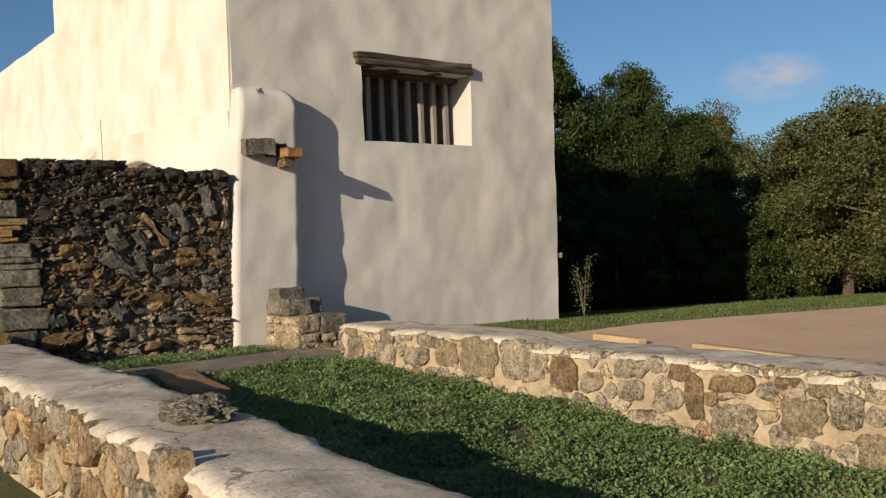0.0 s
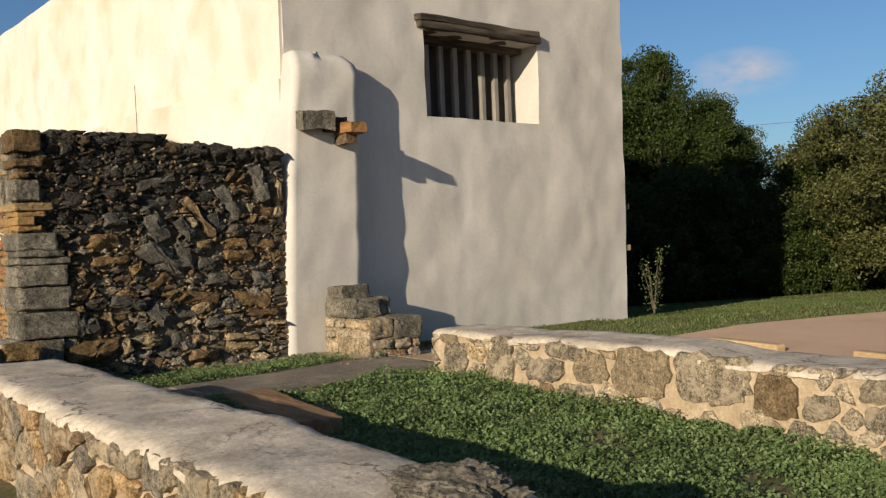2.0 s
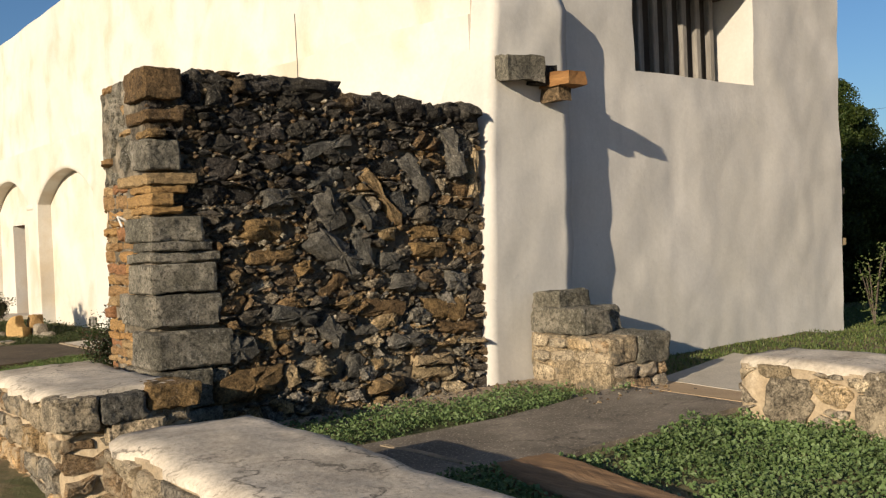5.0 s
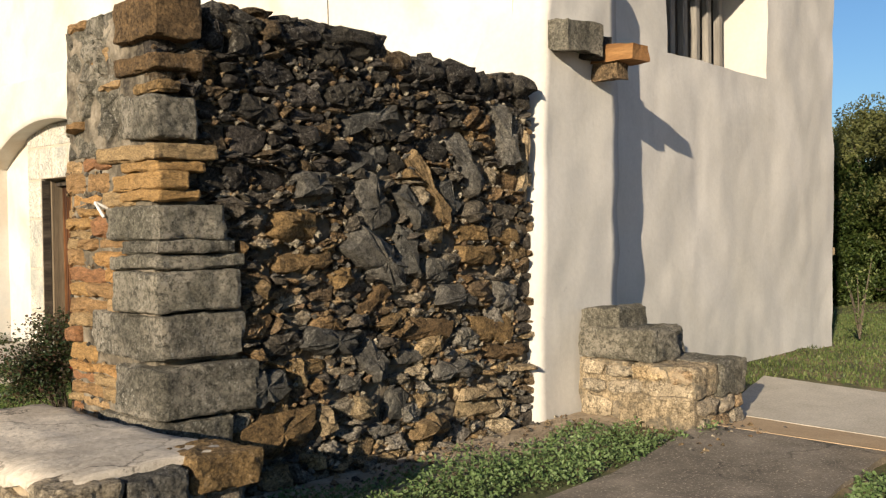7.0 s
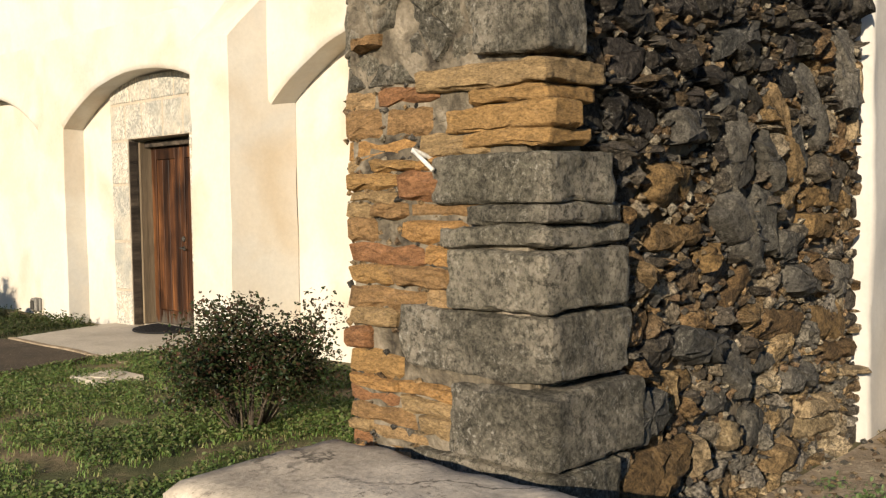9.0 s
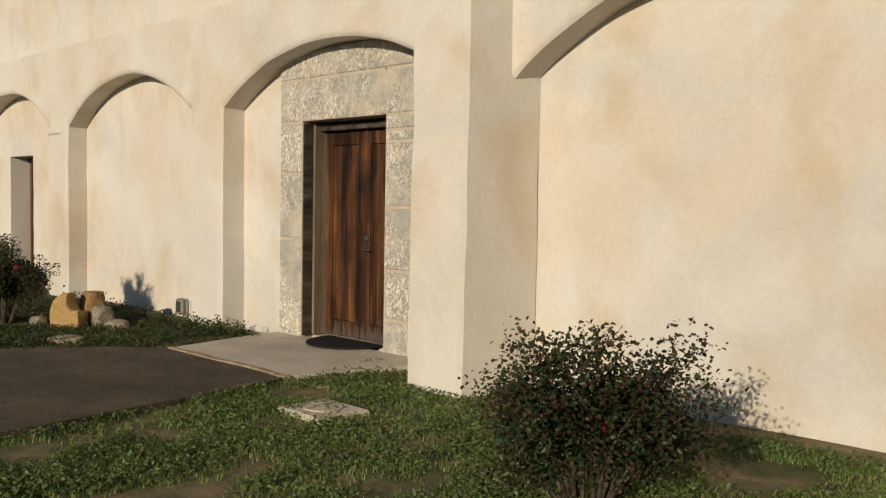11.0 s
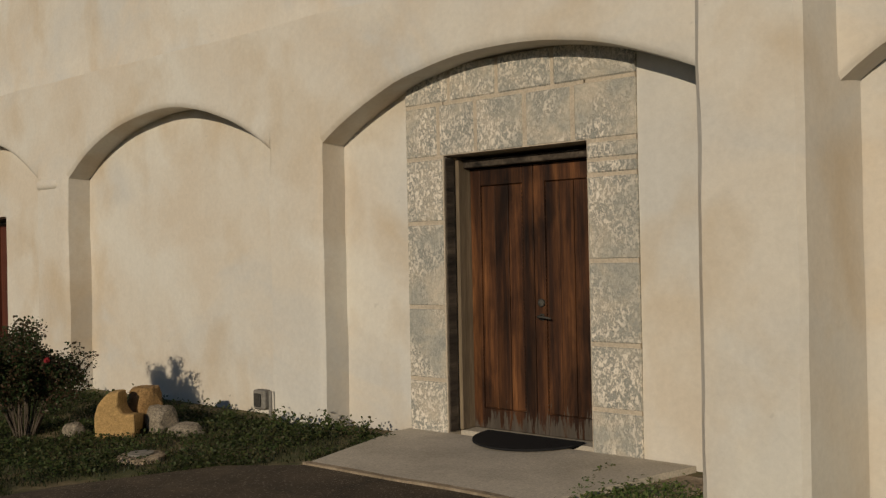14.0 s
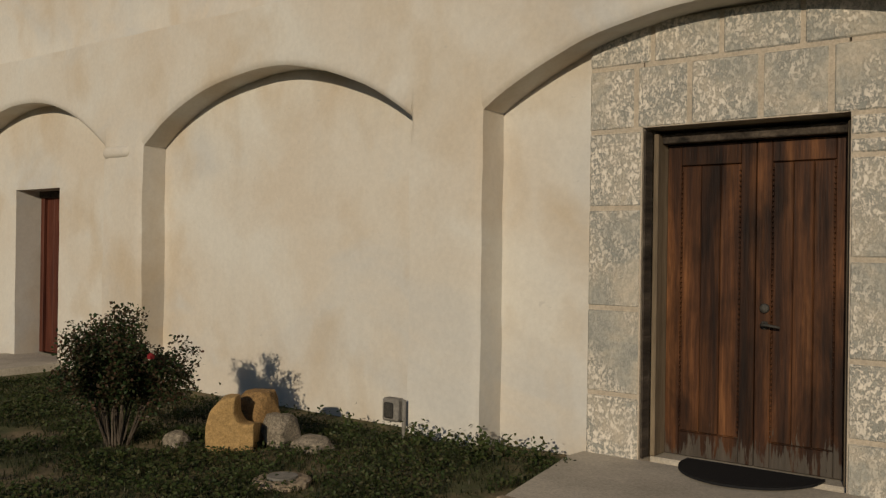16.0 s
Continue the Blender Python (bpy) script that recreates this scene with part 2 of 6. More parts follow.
BARWOOD = mixed_material("grey_bar_timber", [(0.3, (0.16, 0.145, 0.125)), (0.7, (0.30, 0.275, 0.24))], 9, (1, 1, 0.1), fine=60, bump_by=0.7, depth=0.01)
PLANKWOOD = mixed_material("rust_brown_plank", [(0.3, (0.15, 0.09, 0.048)), (0.55, (0.26, 0.155, 0.08)), (0.75, (0.38, 0.25, 0.14))], 8, (1, 0.12, 1), fine=60, bump_by=0.6, depth=0.01)
RUSTWOOD = mixed_material("rusty_broken_timber", [(0.3, (0.13, 0.06, 0.022)), (0.55, (0.25, 0.125, 0.045)), (0.75, (0.36, 0.20, 0.08))], 8, (1, 0.15, 1), fine=60, bump_by=0.9, depth=0.012)
LOGWOOD = mixed_material("sawn_log", [(0.3, (0.36, 0.25, 0.13)), (0.7, (0.50, 0.37, 0.21))], 7, (1, 0.15, 1), fine=60, bump_by=0.6, depth=0.01)
DOORWOOD, _nt, _b = material("oiled_door_wood", 0.55)
_tone = _nt.nodes.new("ShaderNodeObjectInfo").outputs["Random"]
_c = ramp_of(_nt, noise_of(_nt, 10, 8, 0.68, (1, 1, 0.05), 0.2), [(0.30, (0.012, 0.006, 0.004)), (0.45, (0.045, 0.018, 0.008)), (0.58, (0.095, 0.038, 0.014)), (0.74, (0.180, 0.078, 0.029))])
_c = blend(_nt, 1.0, _c, ramp_of(_nt, _tone, [(0.0, 0.65), (1.0, 1.35)]), "MULTIPLY")
_c = blend(_nt, 1.0, _c, ramp_of(_nt, noise_of(_nt, 1.7, 5, 0.62, (1, 1.6, 0.7), 0.5), [(0.36, 0.30), (0.60, 1.20)]), "MULTIPLY")
_c = blend(_nt, 1.0, _c, ramp_of(_nt, noise_of(_nt, 60, 4, 0.75, (1, 1, 0.06)), [(0.28, 0.62), (0.72, 1.3)]), "MULTIPLY")
_sep = _nt.nodes.new("ShaderNodeSeparateXYZ")
_nt.links.new(place_of(_nt), _sep.inputs[0])
_foot = ramp_of(_nt, sum_of(_nt, _sep.outputs["Z"], noise_of(_nt, 16, 5, 0.7, (1, 1, 0.12)), 1.1), [(0.95, 0.85), (1.32, 0.0)])
_c = blend(_nt, _foot, _c, blend(_nt, noise_of(_nt, 22, 6, 0.7, (1, 1, 0.08)), (0.02, 0.016, 0.013), (0.145, 0.125, 0.100)))
_nt.links.new(_c, _b.inputs["Base Color"])
bump(_nt, _b, sum_of(_nt, noise_of(_nt, 30, 5, 0.65, (1, 1, 0.05)), noise_of(_nt, 90, 4, 0.7, (1, 1, 0.08)), 0.4), 0.5, 0.006)
REDDOOR = mixed_material("red_brown_door_wood", [(0.3, (0.045, 0.012, 0.008)), (0.7, (0.13, 0.04, 0.022))], 7, (1, 1, 0.08), 0.6, fine=45)
FRAMEWOOD = mixed_material("frame_wood", [(0.3, (0.10, 0.075, 0.05)), (0.7, (0.26, 0.20, 0.13))], 9, (1, 1, 0.08), 0.8, fine=60)
BARK = mixed_material("bark", [(0.3, (0.06, 0.045, 0.032)), (0.7, (0.15, 0.12, 0.09))], 8, (1, 1, 0.3), fine=40, bump_by=1.0, depth=0.03)
RUBBER = mixed_material("black_rubber", [(0.3, (0.008, 0.008, 0.009)), (0.7, (0.016, 0.016, 0.017))], 20, rough=0.85, fine=140)
IRON = mixed_material("dark_iron", [(0.3, (0.03, 0.028, 0.025)), (0.7, (0.07, 0.065, 0.055))], 20, rough=0.5)
GREYMETAL = mixed_material("grey_box_metal", [(0.3, (0.16, 0.15, 0.13)), (0.7, (0.27, 0.25, 0.22))], 12, rough=0.6)
TANJOINT = mixed_material("tan_joint_mortar", [(0.3, (0.40, 0.345, 0.27)), (0.7, (0.52, 0.44, 0.34))], 4, fine=60, bump_by=0.5)
PEEL, PEEL_NT, PEEL_B = material("flaking_limewash_stone", 0.9)
_c = ramp_of(PEEL_NT, noise_of(PEEL_NT, 3.2, 6, 0.65, (1, 1, 1), 0.5), [(0.30, (0.265, 0.270, 0.245)), (0.46, (0.335, 0.330, 0.290)), (0.58, (0.45, 0.41, 0.335)), (0.72, (0.55, 0.48, 0.38))])
_c = blend(PEEL_NT, 1.0, _c, ramp_of(PEEL_NT, noise_of(PEEL_NT, 55, 6, 0.8), [(0.3, 0.72), (0.7, 1.2)]), "MULTIPLY")
_w = ramp_of(PEEL_NT, noise_of(PEEL_NT, 42, 10, 0.80, (1, 1, 0.75), 0.5), [(0.482, 0.0), (0.515, 1.0)])
_a = ramp_of(PEEL_NT, noise_of(PEEL_NT, 1.3, 4, 0.6), [(0.40, 0.15), (0.54, 0.95)])
_m = blend(PEEL_NT, 1.0, _w, _a, "MULTIPLY")
PEEL_NT.links.new(blend(PEEL_NT, _m, _c, (0.76, 0.69, 0.585)), PEEL_B.inputs["Base Color"])
bump(PEEL_NT, PEEL_B, sum_of(PEEL_NT, _m, noise_of(PEEL_NT, 60, 4, 0.7), 0.4), 0.7, 0.008)
PIPEWHITE = mixed_material("white_pipe_plastic", [(0.3, (0.62, 0.60, 0.55)), (0.7, (0.72, 0.70, 0.65))], 20, rough=0.5)
SANDSOIL = mixed_material("crumbled_soil", [(0.3, (0.24, 0.185, 0.12)), (0.55, (0.40, 0.315, 0.22)), (0.75, (0.52, 0.43, 0.31))], 6, fine=40, bump_by=1.0, depth=0.03)
# the darkness of the unlit rooms is put into this colour
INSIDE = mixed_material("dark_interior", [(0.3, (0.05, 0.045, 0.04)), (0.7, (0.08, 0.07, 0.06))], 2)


def leaf_material(name, colours, sheen=0.5):
    m, nt, b = material(name, sheen)
    if sheen > 0.9:
        b.inputs["Specular IOR Level"].default_value = 0.05
    pick = nt.nodes.new("ShaderNodeNewGeometry").outputs["Random Per Island"]
    n = len(colours)
    col = ramp_of(nt, pick, [(i / (n - 1), c) for i, c in enumerate(colours)])
    patch = ramp_of(nt, noise_of(nt, 1.3, 3), [(0.3, 0.7), (0.7, 1.25)])
    col = blend(nt, 1.0, col, patch, "MULTIPLY")
    nt.links.new(col, b.inputs["Base Color"])
    tr = nt.nodes.new("ShaderNodeBsdfTranslucent")
    nt.links.new(col, tr.inputs[0])
    mx = nt.nodes.new("ShaderNodeMixShader")
    mx.inputs[0].default_value = 0.3
    nt.links.new(b.outputs[0], mx.inputs[1])
    nt.links.new(tr.outputs[0], mx.inputs[2])
    nt.links.new(mx.outputs[0], nt.nodes["Material Output"].inputs[0])
    return m


# blades and weeds of one lawn, brighter and darker: light put into the colours
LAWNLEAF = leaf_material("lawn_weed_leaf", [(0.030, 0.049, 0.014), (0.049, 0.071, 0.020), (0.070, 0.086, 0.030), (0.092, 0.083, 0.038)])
LAWN_BRIGHT = leaf_material("bright_lawn_blade", [(0.096, 0.180, 0.040), (0.144, 0.235, 0.055), (0.203, 0.259, 0.077), (0.288, 0.272, 0.122)])
CLOVER = leaf_material("ground_cover_leaf", [(0.092, 0.149, 0.049), (0.141, 0.207, 0.071), (0.185, 0.248, 0.104), (0.114, 0.171, 0.057)])
LAWN_DARK = leaf_material("dark_lawn_blade", [(0.015, 0.025, 0.007), (0.022, 0.034, 0.010), (0.031, 0.038, 0.013), (0.058, 0.048, 0.024)])
YARDGRASS = leaf_material("yard_grass_blade", [(0.068, 0.105, 0.030), (0.108, 0.142, 0.043), (0.169, 0.182, 0.068)])
ROSELEAF = leaf_material("rose_leaf", [(0.020, 0.038, 0.014), (0.035, 0.058, 0.020), (0.062, 0.052, 0.027), (0.088, 0.045, 0.03)], 0.42)
TREELEAF = leaf_material("oak_leaf", [(0.022, 0.04, 0.010), (0.036, 0.06, 0.015), (0.075, 0.095, 0.022), (0.03, 0.052, 0.013)])
WILLOWLEAF = leaf_material("light_tree_leaf", [(0.070, 0.082, 0.027), (0.105, 0.113, 0.037), (0.140, 0.140, 0.051)])
PETAL = leaf_material("rose_petal", [(0.28, 0.02, 0.03), (0.36, 0.05, 0.055)])
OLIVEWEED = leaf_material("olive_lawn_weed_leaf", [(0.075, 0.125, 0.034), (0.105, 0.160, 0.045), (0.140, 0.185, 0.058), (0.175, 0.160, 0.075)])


# ---------- building helpers ----------
def mesh_of(name, verts, faces, mat, smooth=False):
    me = bpy.data.meshes.new(name)
    me.from_pydata([tuple(v) for v in verts], [], faces)
    me.materials.append(mat)
    if smooth:
        me.polygons.foreach_set("use_smooth", [True] * len(me.polygons))
        if smooth == "crisp":
            me.set_sharp_from_angle(angle=radians(32))
    me.update()
    return me


def thing(name, label, category, at=(0, 0, 0), group="", turn=0.0):
    ob = new(name)
    ob.empty_display_size = 0.1
    ob.matrix_basis = pose(*at, 0, 0, turn)
    return tagged(ob, label, category, group)


def child(ob, parent, label=""):
    ob.parent = parent
    return tagged(ob, label)


def part(name, bm, mat, parent, label="", smooth=False, at=None):
    me = bpy.data.meshes.new(name)
    bmesh.ops.recalc_face_normals(bm, faces=bm.faces)
    bm.to_mesh(me)
    bm.free()
    me.materials.append(mat)
    if smooth:
        me.polygons.foreach_set("use_smooth", [True] * len(me.polygons))
    ob = new(name, me)
    if at is not None:
        ob.matrix_basis = at
    ob.parent = parent
    return tagged(ob, label)


def box(x0, x1, y0, y1, z0, z1, bevel=0.006, rough=0.0, cuts=0, seed=0, segments=1):
    bm = bmesh.new()
    bmesh.ops.create_cube(bm, size=1)
    bmesh.ops.scale(bm, vec=(x1 - x0, y1 - y0, z1 - z0), verts=bm.verts)
    bmesh.ops.translate(bm, vec=((x0 + x1) / 2, (y0 + y1) / 2, (z0 + z1) / 2), verts=bm.verts)
    if cuts:
        bmesh.ops.subdivide_edges(bm, edges=bm.edges, cuts=cuts, use_grid_fill=True)
    elif bevel:
        bmesh.ops.bevel(bm, geom=list(bm.edges), offset=bevel, segments=segments, affect="EDGES", profile=0.5)
    if rough:
        for v in bm.verts:
            v.co += noise.noise_vector(v.co * 4.1 + Vector((seed, seed * 0.7, 3))) * rough
            v.co += noise.noise_vector(v.co * 13 + Vector((seed, 3, seed))) * rough * 0.35
    return bm


def rough_block(x0, x1, y0, y1, z0, z1, seed, cuts=6, rough=0.012, rounded=0.025):
    """A hewn block: rounded edges, then unevenness at three scales."""
    bm = box(x0, x1, y0, y1, z0, z1, cuts=cuts)
    r = min(rounded, 0.45 * min(x1 - x0, y1 - y0, z1 - z0))
    s = Vector((seed * 1.7, seed * 0.9, seed * 2.3))
    for v in bm.verts:
        c = Vector((min(max(v.co.x, x0 + r), x1 - r), min(max(v.co.y, y0 + r), y1 - r), min(max(v.co.z, z0 + r), z1 - r)))
        d = v.co - c
        if d.length > 1e-6:
            v.co = c + d.normalized() * r
        p = v.co.copy()
        if sum(abs(k) > 0.35 * r for k in d) > 1:
            v.co -= d.normalized() * max(0.0, noise.noise(p * 8 + s)) * rough * 2.6
        v.co += noise.noise_vector(p * 3.5 + s) * rough * 1.0 + noise.noise_vector(p * 11 + s) * rough * 0.6 + noise.noise_vector(p * 30 + s) * rough * 0.5
    return bm


def tube(points, radii, sides=8, bm=None):
    bm = bm or bmesh.new()
    rings = []
    pts = [Vector(p) for p in points]
    for i, p in enumerate(pts):
        d = (pts[min(i + 1, len(pts) - 1)] - pts[max(i - 1, 0)]).normalized()
        q = d.to_track_quat("Z", "X")
        r = radii[i] if isinstance(radii, (list, tuple)) else radii
        rings.append([bm.verts.new(p + q @ Vector((r * math.cos(a), r * math.sin(a), 0))) for a in [2 * math.pi * k / sides for k in range(sides)]])
    for a, b in zip(rings, rings[1:]):
        for k in range(sides):
            bm.faces.new((a[k], a[(k + 1) % sides], b[(k + 1) % sides], b[k]))
    bm.faces.new(rings[0][::-1])
    bm.faces.new(rings[-1])
    return bm


def lumpy(p, size, depth):
    """Hand-laid unevenness at two scales."""
    q = Vector(p)
    return depth * (noise.noise(q / size) + 0.45 * noise.noise(q / size * 2.7 + Vector((7, 1, 3))))


def steps_between(a, b, step):
    n = max(1, round((b - a) / step))
    return [a + (b - a) * i / n for i in range(n + 1)]


def panel(us, low, high, step, to_world, thick, wobble, verts, faces, hole=None, lip=False):
    """A sheet over us x [low(u), high(u)] with a rim of that thickness round its edge and round its hole (u0, u1, v0, v1)."""
    rows = max(2, round((high(us[0]) - low(us[0])) / step))
    vs_of = lambda u: [low(u) + (high(u) - low(u)) * j / rows for j in range(rows + 1)]
    if lip:
        first = rows
        vs_of = lambda u: [low(u), low(u) + 0.012, low(u) + 0.03, low(u) + 0.055] + [low(u) + 0.055 + (high(u) - low(u) - 0.055) * j / first for j in range(1, first + 1)]
        rows += 3
    if hole:
        vs = steps_between(low(us[0]), hole[2], step) + steps_between(hole[2], hole[3], step)[1:] + steps_between(hole[3], high(us[0]), step)[1:]
        rows = len(vs) - 1
        vs_of = lambda u: vs
    base = len(verts)
    n = rows + 1
    for u in us:
        for v in vs_of(u):
            p, nrm = to_world(u, v)
            verts.append(p + nrm * wobble(p))
    for u in us:
        for v in vs_of(u):
            p, nrm = to_world(u, v)
            verts.append(p - nrm * thick)
    back = base + len(us) * n
    inside = lambda i, j: bool(hole) and hole[0] - 1e-4 < (us[i] + us[i + 1]) / 2 < hole[1] + 1e-4 and hole[2] - 1e-4 < (vs_of(us[i])[j] + vs_of(us[i])[j + 1]) / 2 < hole[3] + 1e-4
    keep = {(i, j) for i in range(len(us) - 1) for j in range(rows) if not inside(i, j)}
    for i, j in keep:
        a, b, c, d = i * n + j, (i + 1) * n + j, (i + 1) * n + j + 1, i * n + j + 1
        faces.append((base + a, base + b, base + c, base + d))
        faces.append((back + d, back + c, back + b, back + a))
        for (di, dj), (p, q) in (((-1, 0), (d, a)), ((1, 0), (b, c)), ((0, -1), (a, b)), ((0, 1), (c, d))):
            if (i + di, j + dj) not in keep:
                k = len(verts)
                verts += [verts[base + p], verts[back + p], verts[back + q], verts[base + q]]
                faces.append((k, k + 1, k + 2, k + 3))


# ---------- stones ----------
def cells(seeds, rect, near=26):
    """Weighted cells of the seeds (u, v, weight) in the rectangle, as polygons."""
    u0, u1, v0, v1 = rect
    pts = np.array([(s[0], s[1]) for s in seeds])
    out = []
    for i, (u, v, w) in enumerate(seeds):
        poly = [(u0, v0), (u1, v0), (u1, v1), (u0, v1)]
        d2 = ((pts - pts[i]) ** 2).sum(1)
        for j in np.argsort(d2)[1:near]:
            a, b, wj = seeds[j]
            nx, ny = a - u, b - v
            lim = (a * a + b * b - u * u - v * v + (w - wj)) / 2
            res = []
            for k in range(len(poly)):
                p, q = poly[k], poly[(k + 1) % len(poly)]
                sp, sq = nx * p[0] + ny * p[1] - lim, nx * q[0] + ny * q[1] - lim
                if sp <= 0:
                    res.append(p)
                if sp * sq < 0:
                    t = sp / (sp - sq)
                    res.append((p[0] + t * (q[0] - p[0]), p[1] + t * (q[1] - p[1])))
            poly = res
            if len(poly) < 3:
                break
        if len(poly) >= 3:
            out.append(poly)
    return out


def stone_mesh(poly, rng, gap, depth, ragged=0.25, sink=0.06, corner=0.14):
    """A rough stone over a polygon (u, v); its face stands depth proud of the bed. Returns centre, verts, faces."""
    cu = sum(p[0] for p in poly) / len(poly)
    cv = sum(p[1] for p in poly) / len(poly)
    span = math.sqrt(max(1e-6, sum((p[0] - cu) ** 2 + (p[1] - cv) ** 2 for p in poly) / len(poly)))
    ring = []
    for k in range(len(poly)):
        p, q = poly[k], poly[(k + 1) % len(poly)]
        ln = math.hypot(q[0] - p[0], q[1] - p[1])
        if ln < span * 0.25:
            ring.append(((p[0] + q[0]) / 2, (p[1] + q[1]) / 2))
            continue
        ring.append((p[0] + (q[0] - p[0]) * corner, p[1] + (q[1] - p[1]) * corner))
        if ln > 0.12:
            ring += [(p[0] + (q[0] - p[0]) * t, p[1] + (q[1] - p[1]) * t) for t in (0.38, 0.62)]
        elif ln > span * 1.1:
            ring.append(((p[0] + q[0]) / 2, (p[1] + q[1]) / 2))
        ring.append((p[0] + (q[0] - p[0]) * (1 - corner), p[1] + (q[1] - p[1]) * (1 - corner)))
    n = len(ring)
    off = Vector((rng.uniform(0, 50), rng.uniform(0, 50), 0))
    ring = [(u + 0.24 * ragged * span * noise.noise(Vector((u * 14, v * 14, 0)) + off), v + 0.24 * ragged * span * noise.noise(Vector((v * 14, u * 14, 5)) + off)) for u, v in ring]
    wob = [rng.uniform(-1, 1) for _ in range(n)]
    tilt = (rng.uniform(-1, 1), rng.uniform(-1, 1))
    verts = []
    soft = rng.uniform(0.08, 0.20)
    for lvl, (shrink, h) in enumerate(((gap * 0.3, -sink), (gap, depth * 0.45), (gap + span * soft, depth * 0.94), (gap + span * (soft + 0.38), depth * 1.06))):
        for k, (pu, pv) in enumerate(ring):
            du, dv = pu - cu, pv - cv
            ln = math.hypot(du, dv) + 1e-6
            s = max(0.25, 1 - (shrink + abs(wob[k]) * ragged * span * 0.25) / ln)
            lift = depth * ragged * 0.6 * (tilt[0] * du + tilt[1] * dv) / span + (depth * ragged * 0.20 * rng.uniform(-1, 1) if lvl else 0)
            lift += 0.35 * ragged * depth * noise.noise(Vector((pu * 16 * s, pv * 16 * s, 3)) + off)
            verts.append((du * s, dv * s, h + (lift if lvl else 0)))
    verts.append((span * 0.15 * wob[0], span * 0.1 * wob[1], depth * (1.05 + 0.15 * rng.uniform(-1, 1))))
    faces = []
    for lvl in (0, 1, 2):
        for k in range(n):
            a, b = lvl * n + k, lvl * n + (k + 1) % n
            faces.append((a, b, b + n, a + n))
    for k in range(n):
        faces.append((3 * n + k, 3 * n + (k + 1) % n, 4 * n))
    return (cu, cv), verts, faces


def lay_stones(polys, to_world, mat, parent, rng, gap, depth, name="stone", ragged=0.25, limit=300, fill_mat=None, corner=0.14, worn=False):
    """The larger stones as pieces of their own under parent, the rest as one mesh."""
    def area(p):
        return abs(sum(p[k][0] * p[(k + 1) % len(p)][1] - p[(k + 1) % len(p)][0] * p[k][1] for k in range(len(p)))) / 2
    polys = sorted(polys, key=area, reverse=True)
    rest_v, rest_f = [], []
    for i, poly in enumerate(polys):
        d = depth * (rng.uniform(0.55, 1.35) if worn else rng.uniform(0.3, 1.7))
        (cu, cv), vs, fs = stone_mesh(poly, rng, gap, d, ragged, 0.06, corner)
        o, U, V, N = to_world(cu, cv)
        if i < limit:
            me = mesh_of(name, [U * a + V * b + N * c for a, b, c in vs], fs, mat, "crisp" if worn else False)
            ob = new(name, me)
            ob.location = o
            ob.parent = parent
        else:
            base = len(rest_v)
            rest_v += [o + U * a + V * b + N * c for a, b, c in vs]
            rest_f += [tuple(base + k for k in f) for f in fs]
    if rest_f:
        ob = new("small_stones", mesh_of("small_stones", rest_v, rest_f, fill_mat or mat, worn))
        ob.parent = parent
        tagged(ob, kind="stuff")


# ---------- ground ----------
def ground_z(x, y):
    pts = ((-60, -0.6), (-14, -0.08), (-11, 0.0), (-8.5, 0.05), (-5.85, 0.20), (-2.3, 0.36), (0.5, 0.36), (4, 0.29), (9, 0.27), (40, 0.27))
    z = pts[-1][1]
    for (a, za), (b, zb) in zip(pts, pts[1:]):
        if y <= b:
            z = za + (zb - za) * max(0.0, (y - a) / (b - a))
            break
    if x > 0.4:
        z = z + (0.30 - z) * min(1.0, (x - 0.4) / 0.6)
    if x < -3.7 and y < -0.5:
        z -= 0.05
    if x > 5.5:
        z -= min(1.0, 0.072 * max(0.0, (y + 2.25 + 0.33 * (x - 5.5)) / 1.05 - 1.5))
    return z


def axis(lo, hi, fine_lo, fine_hi, step):
    near = list(np.arange(fine_lo, fine_hi + 1e-6, step))
    out, d = [], step
    p = fine_hi
    while p < hi:
        d *= 1.5
        p = min(hi, p + d)
        near.append(p)
    p, d = fine_lo, step
    while p > lo:
        d *= 1.5
        p = max(lo, p - d)
        out.append(p)
    return out[::-1] + near


gx, gy = axis(-900, 900, -9, 12, 0.35), axis(-900, 900, -14, 24, 0.35)
gv = [(x, y, ground_z(x, y) + 0.02 * noise.noise(Vector((x, y, 0)) * 0.9)) for x in gx for y in gy]
gf = [(i * len(gy) + j, (i + 1) * len(gy) + j, (i + 1) * len(gy) + j + 1, i * len(gy) + j + 1) for i in range(len(gx) - 1) for j in range(len(gy) - 1)]
ground = tagged(new("ground", mesh_of("ground", gv, gf, SOIL, True)), "uneven soil with thin green and dry grass", "ground", kind="structure")


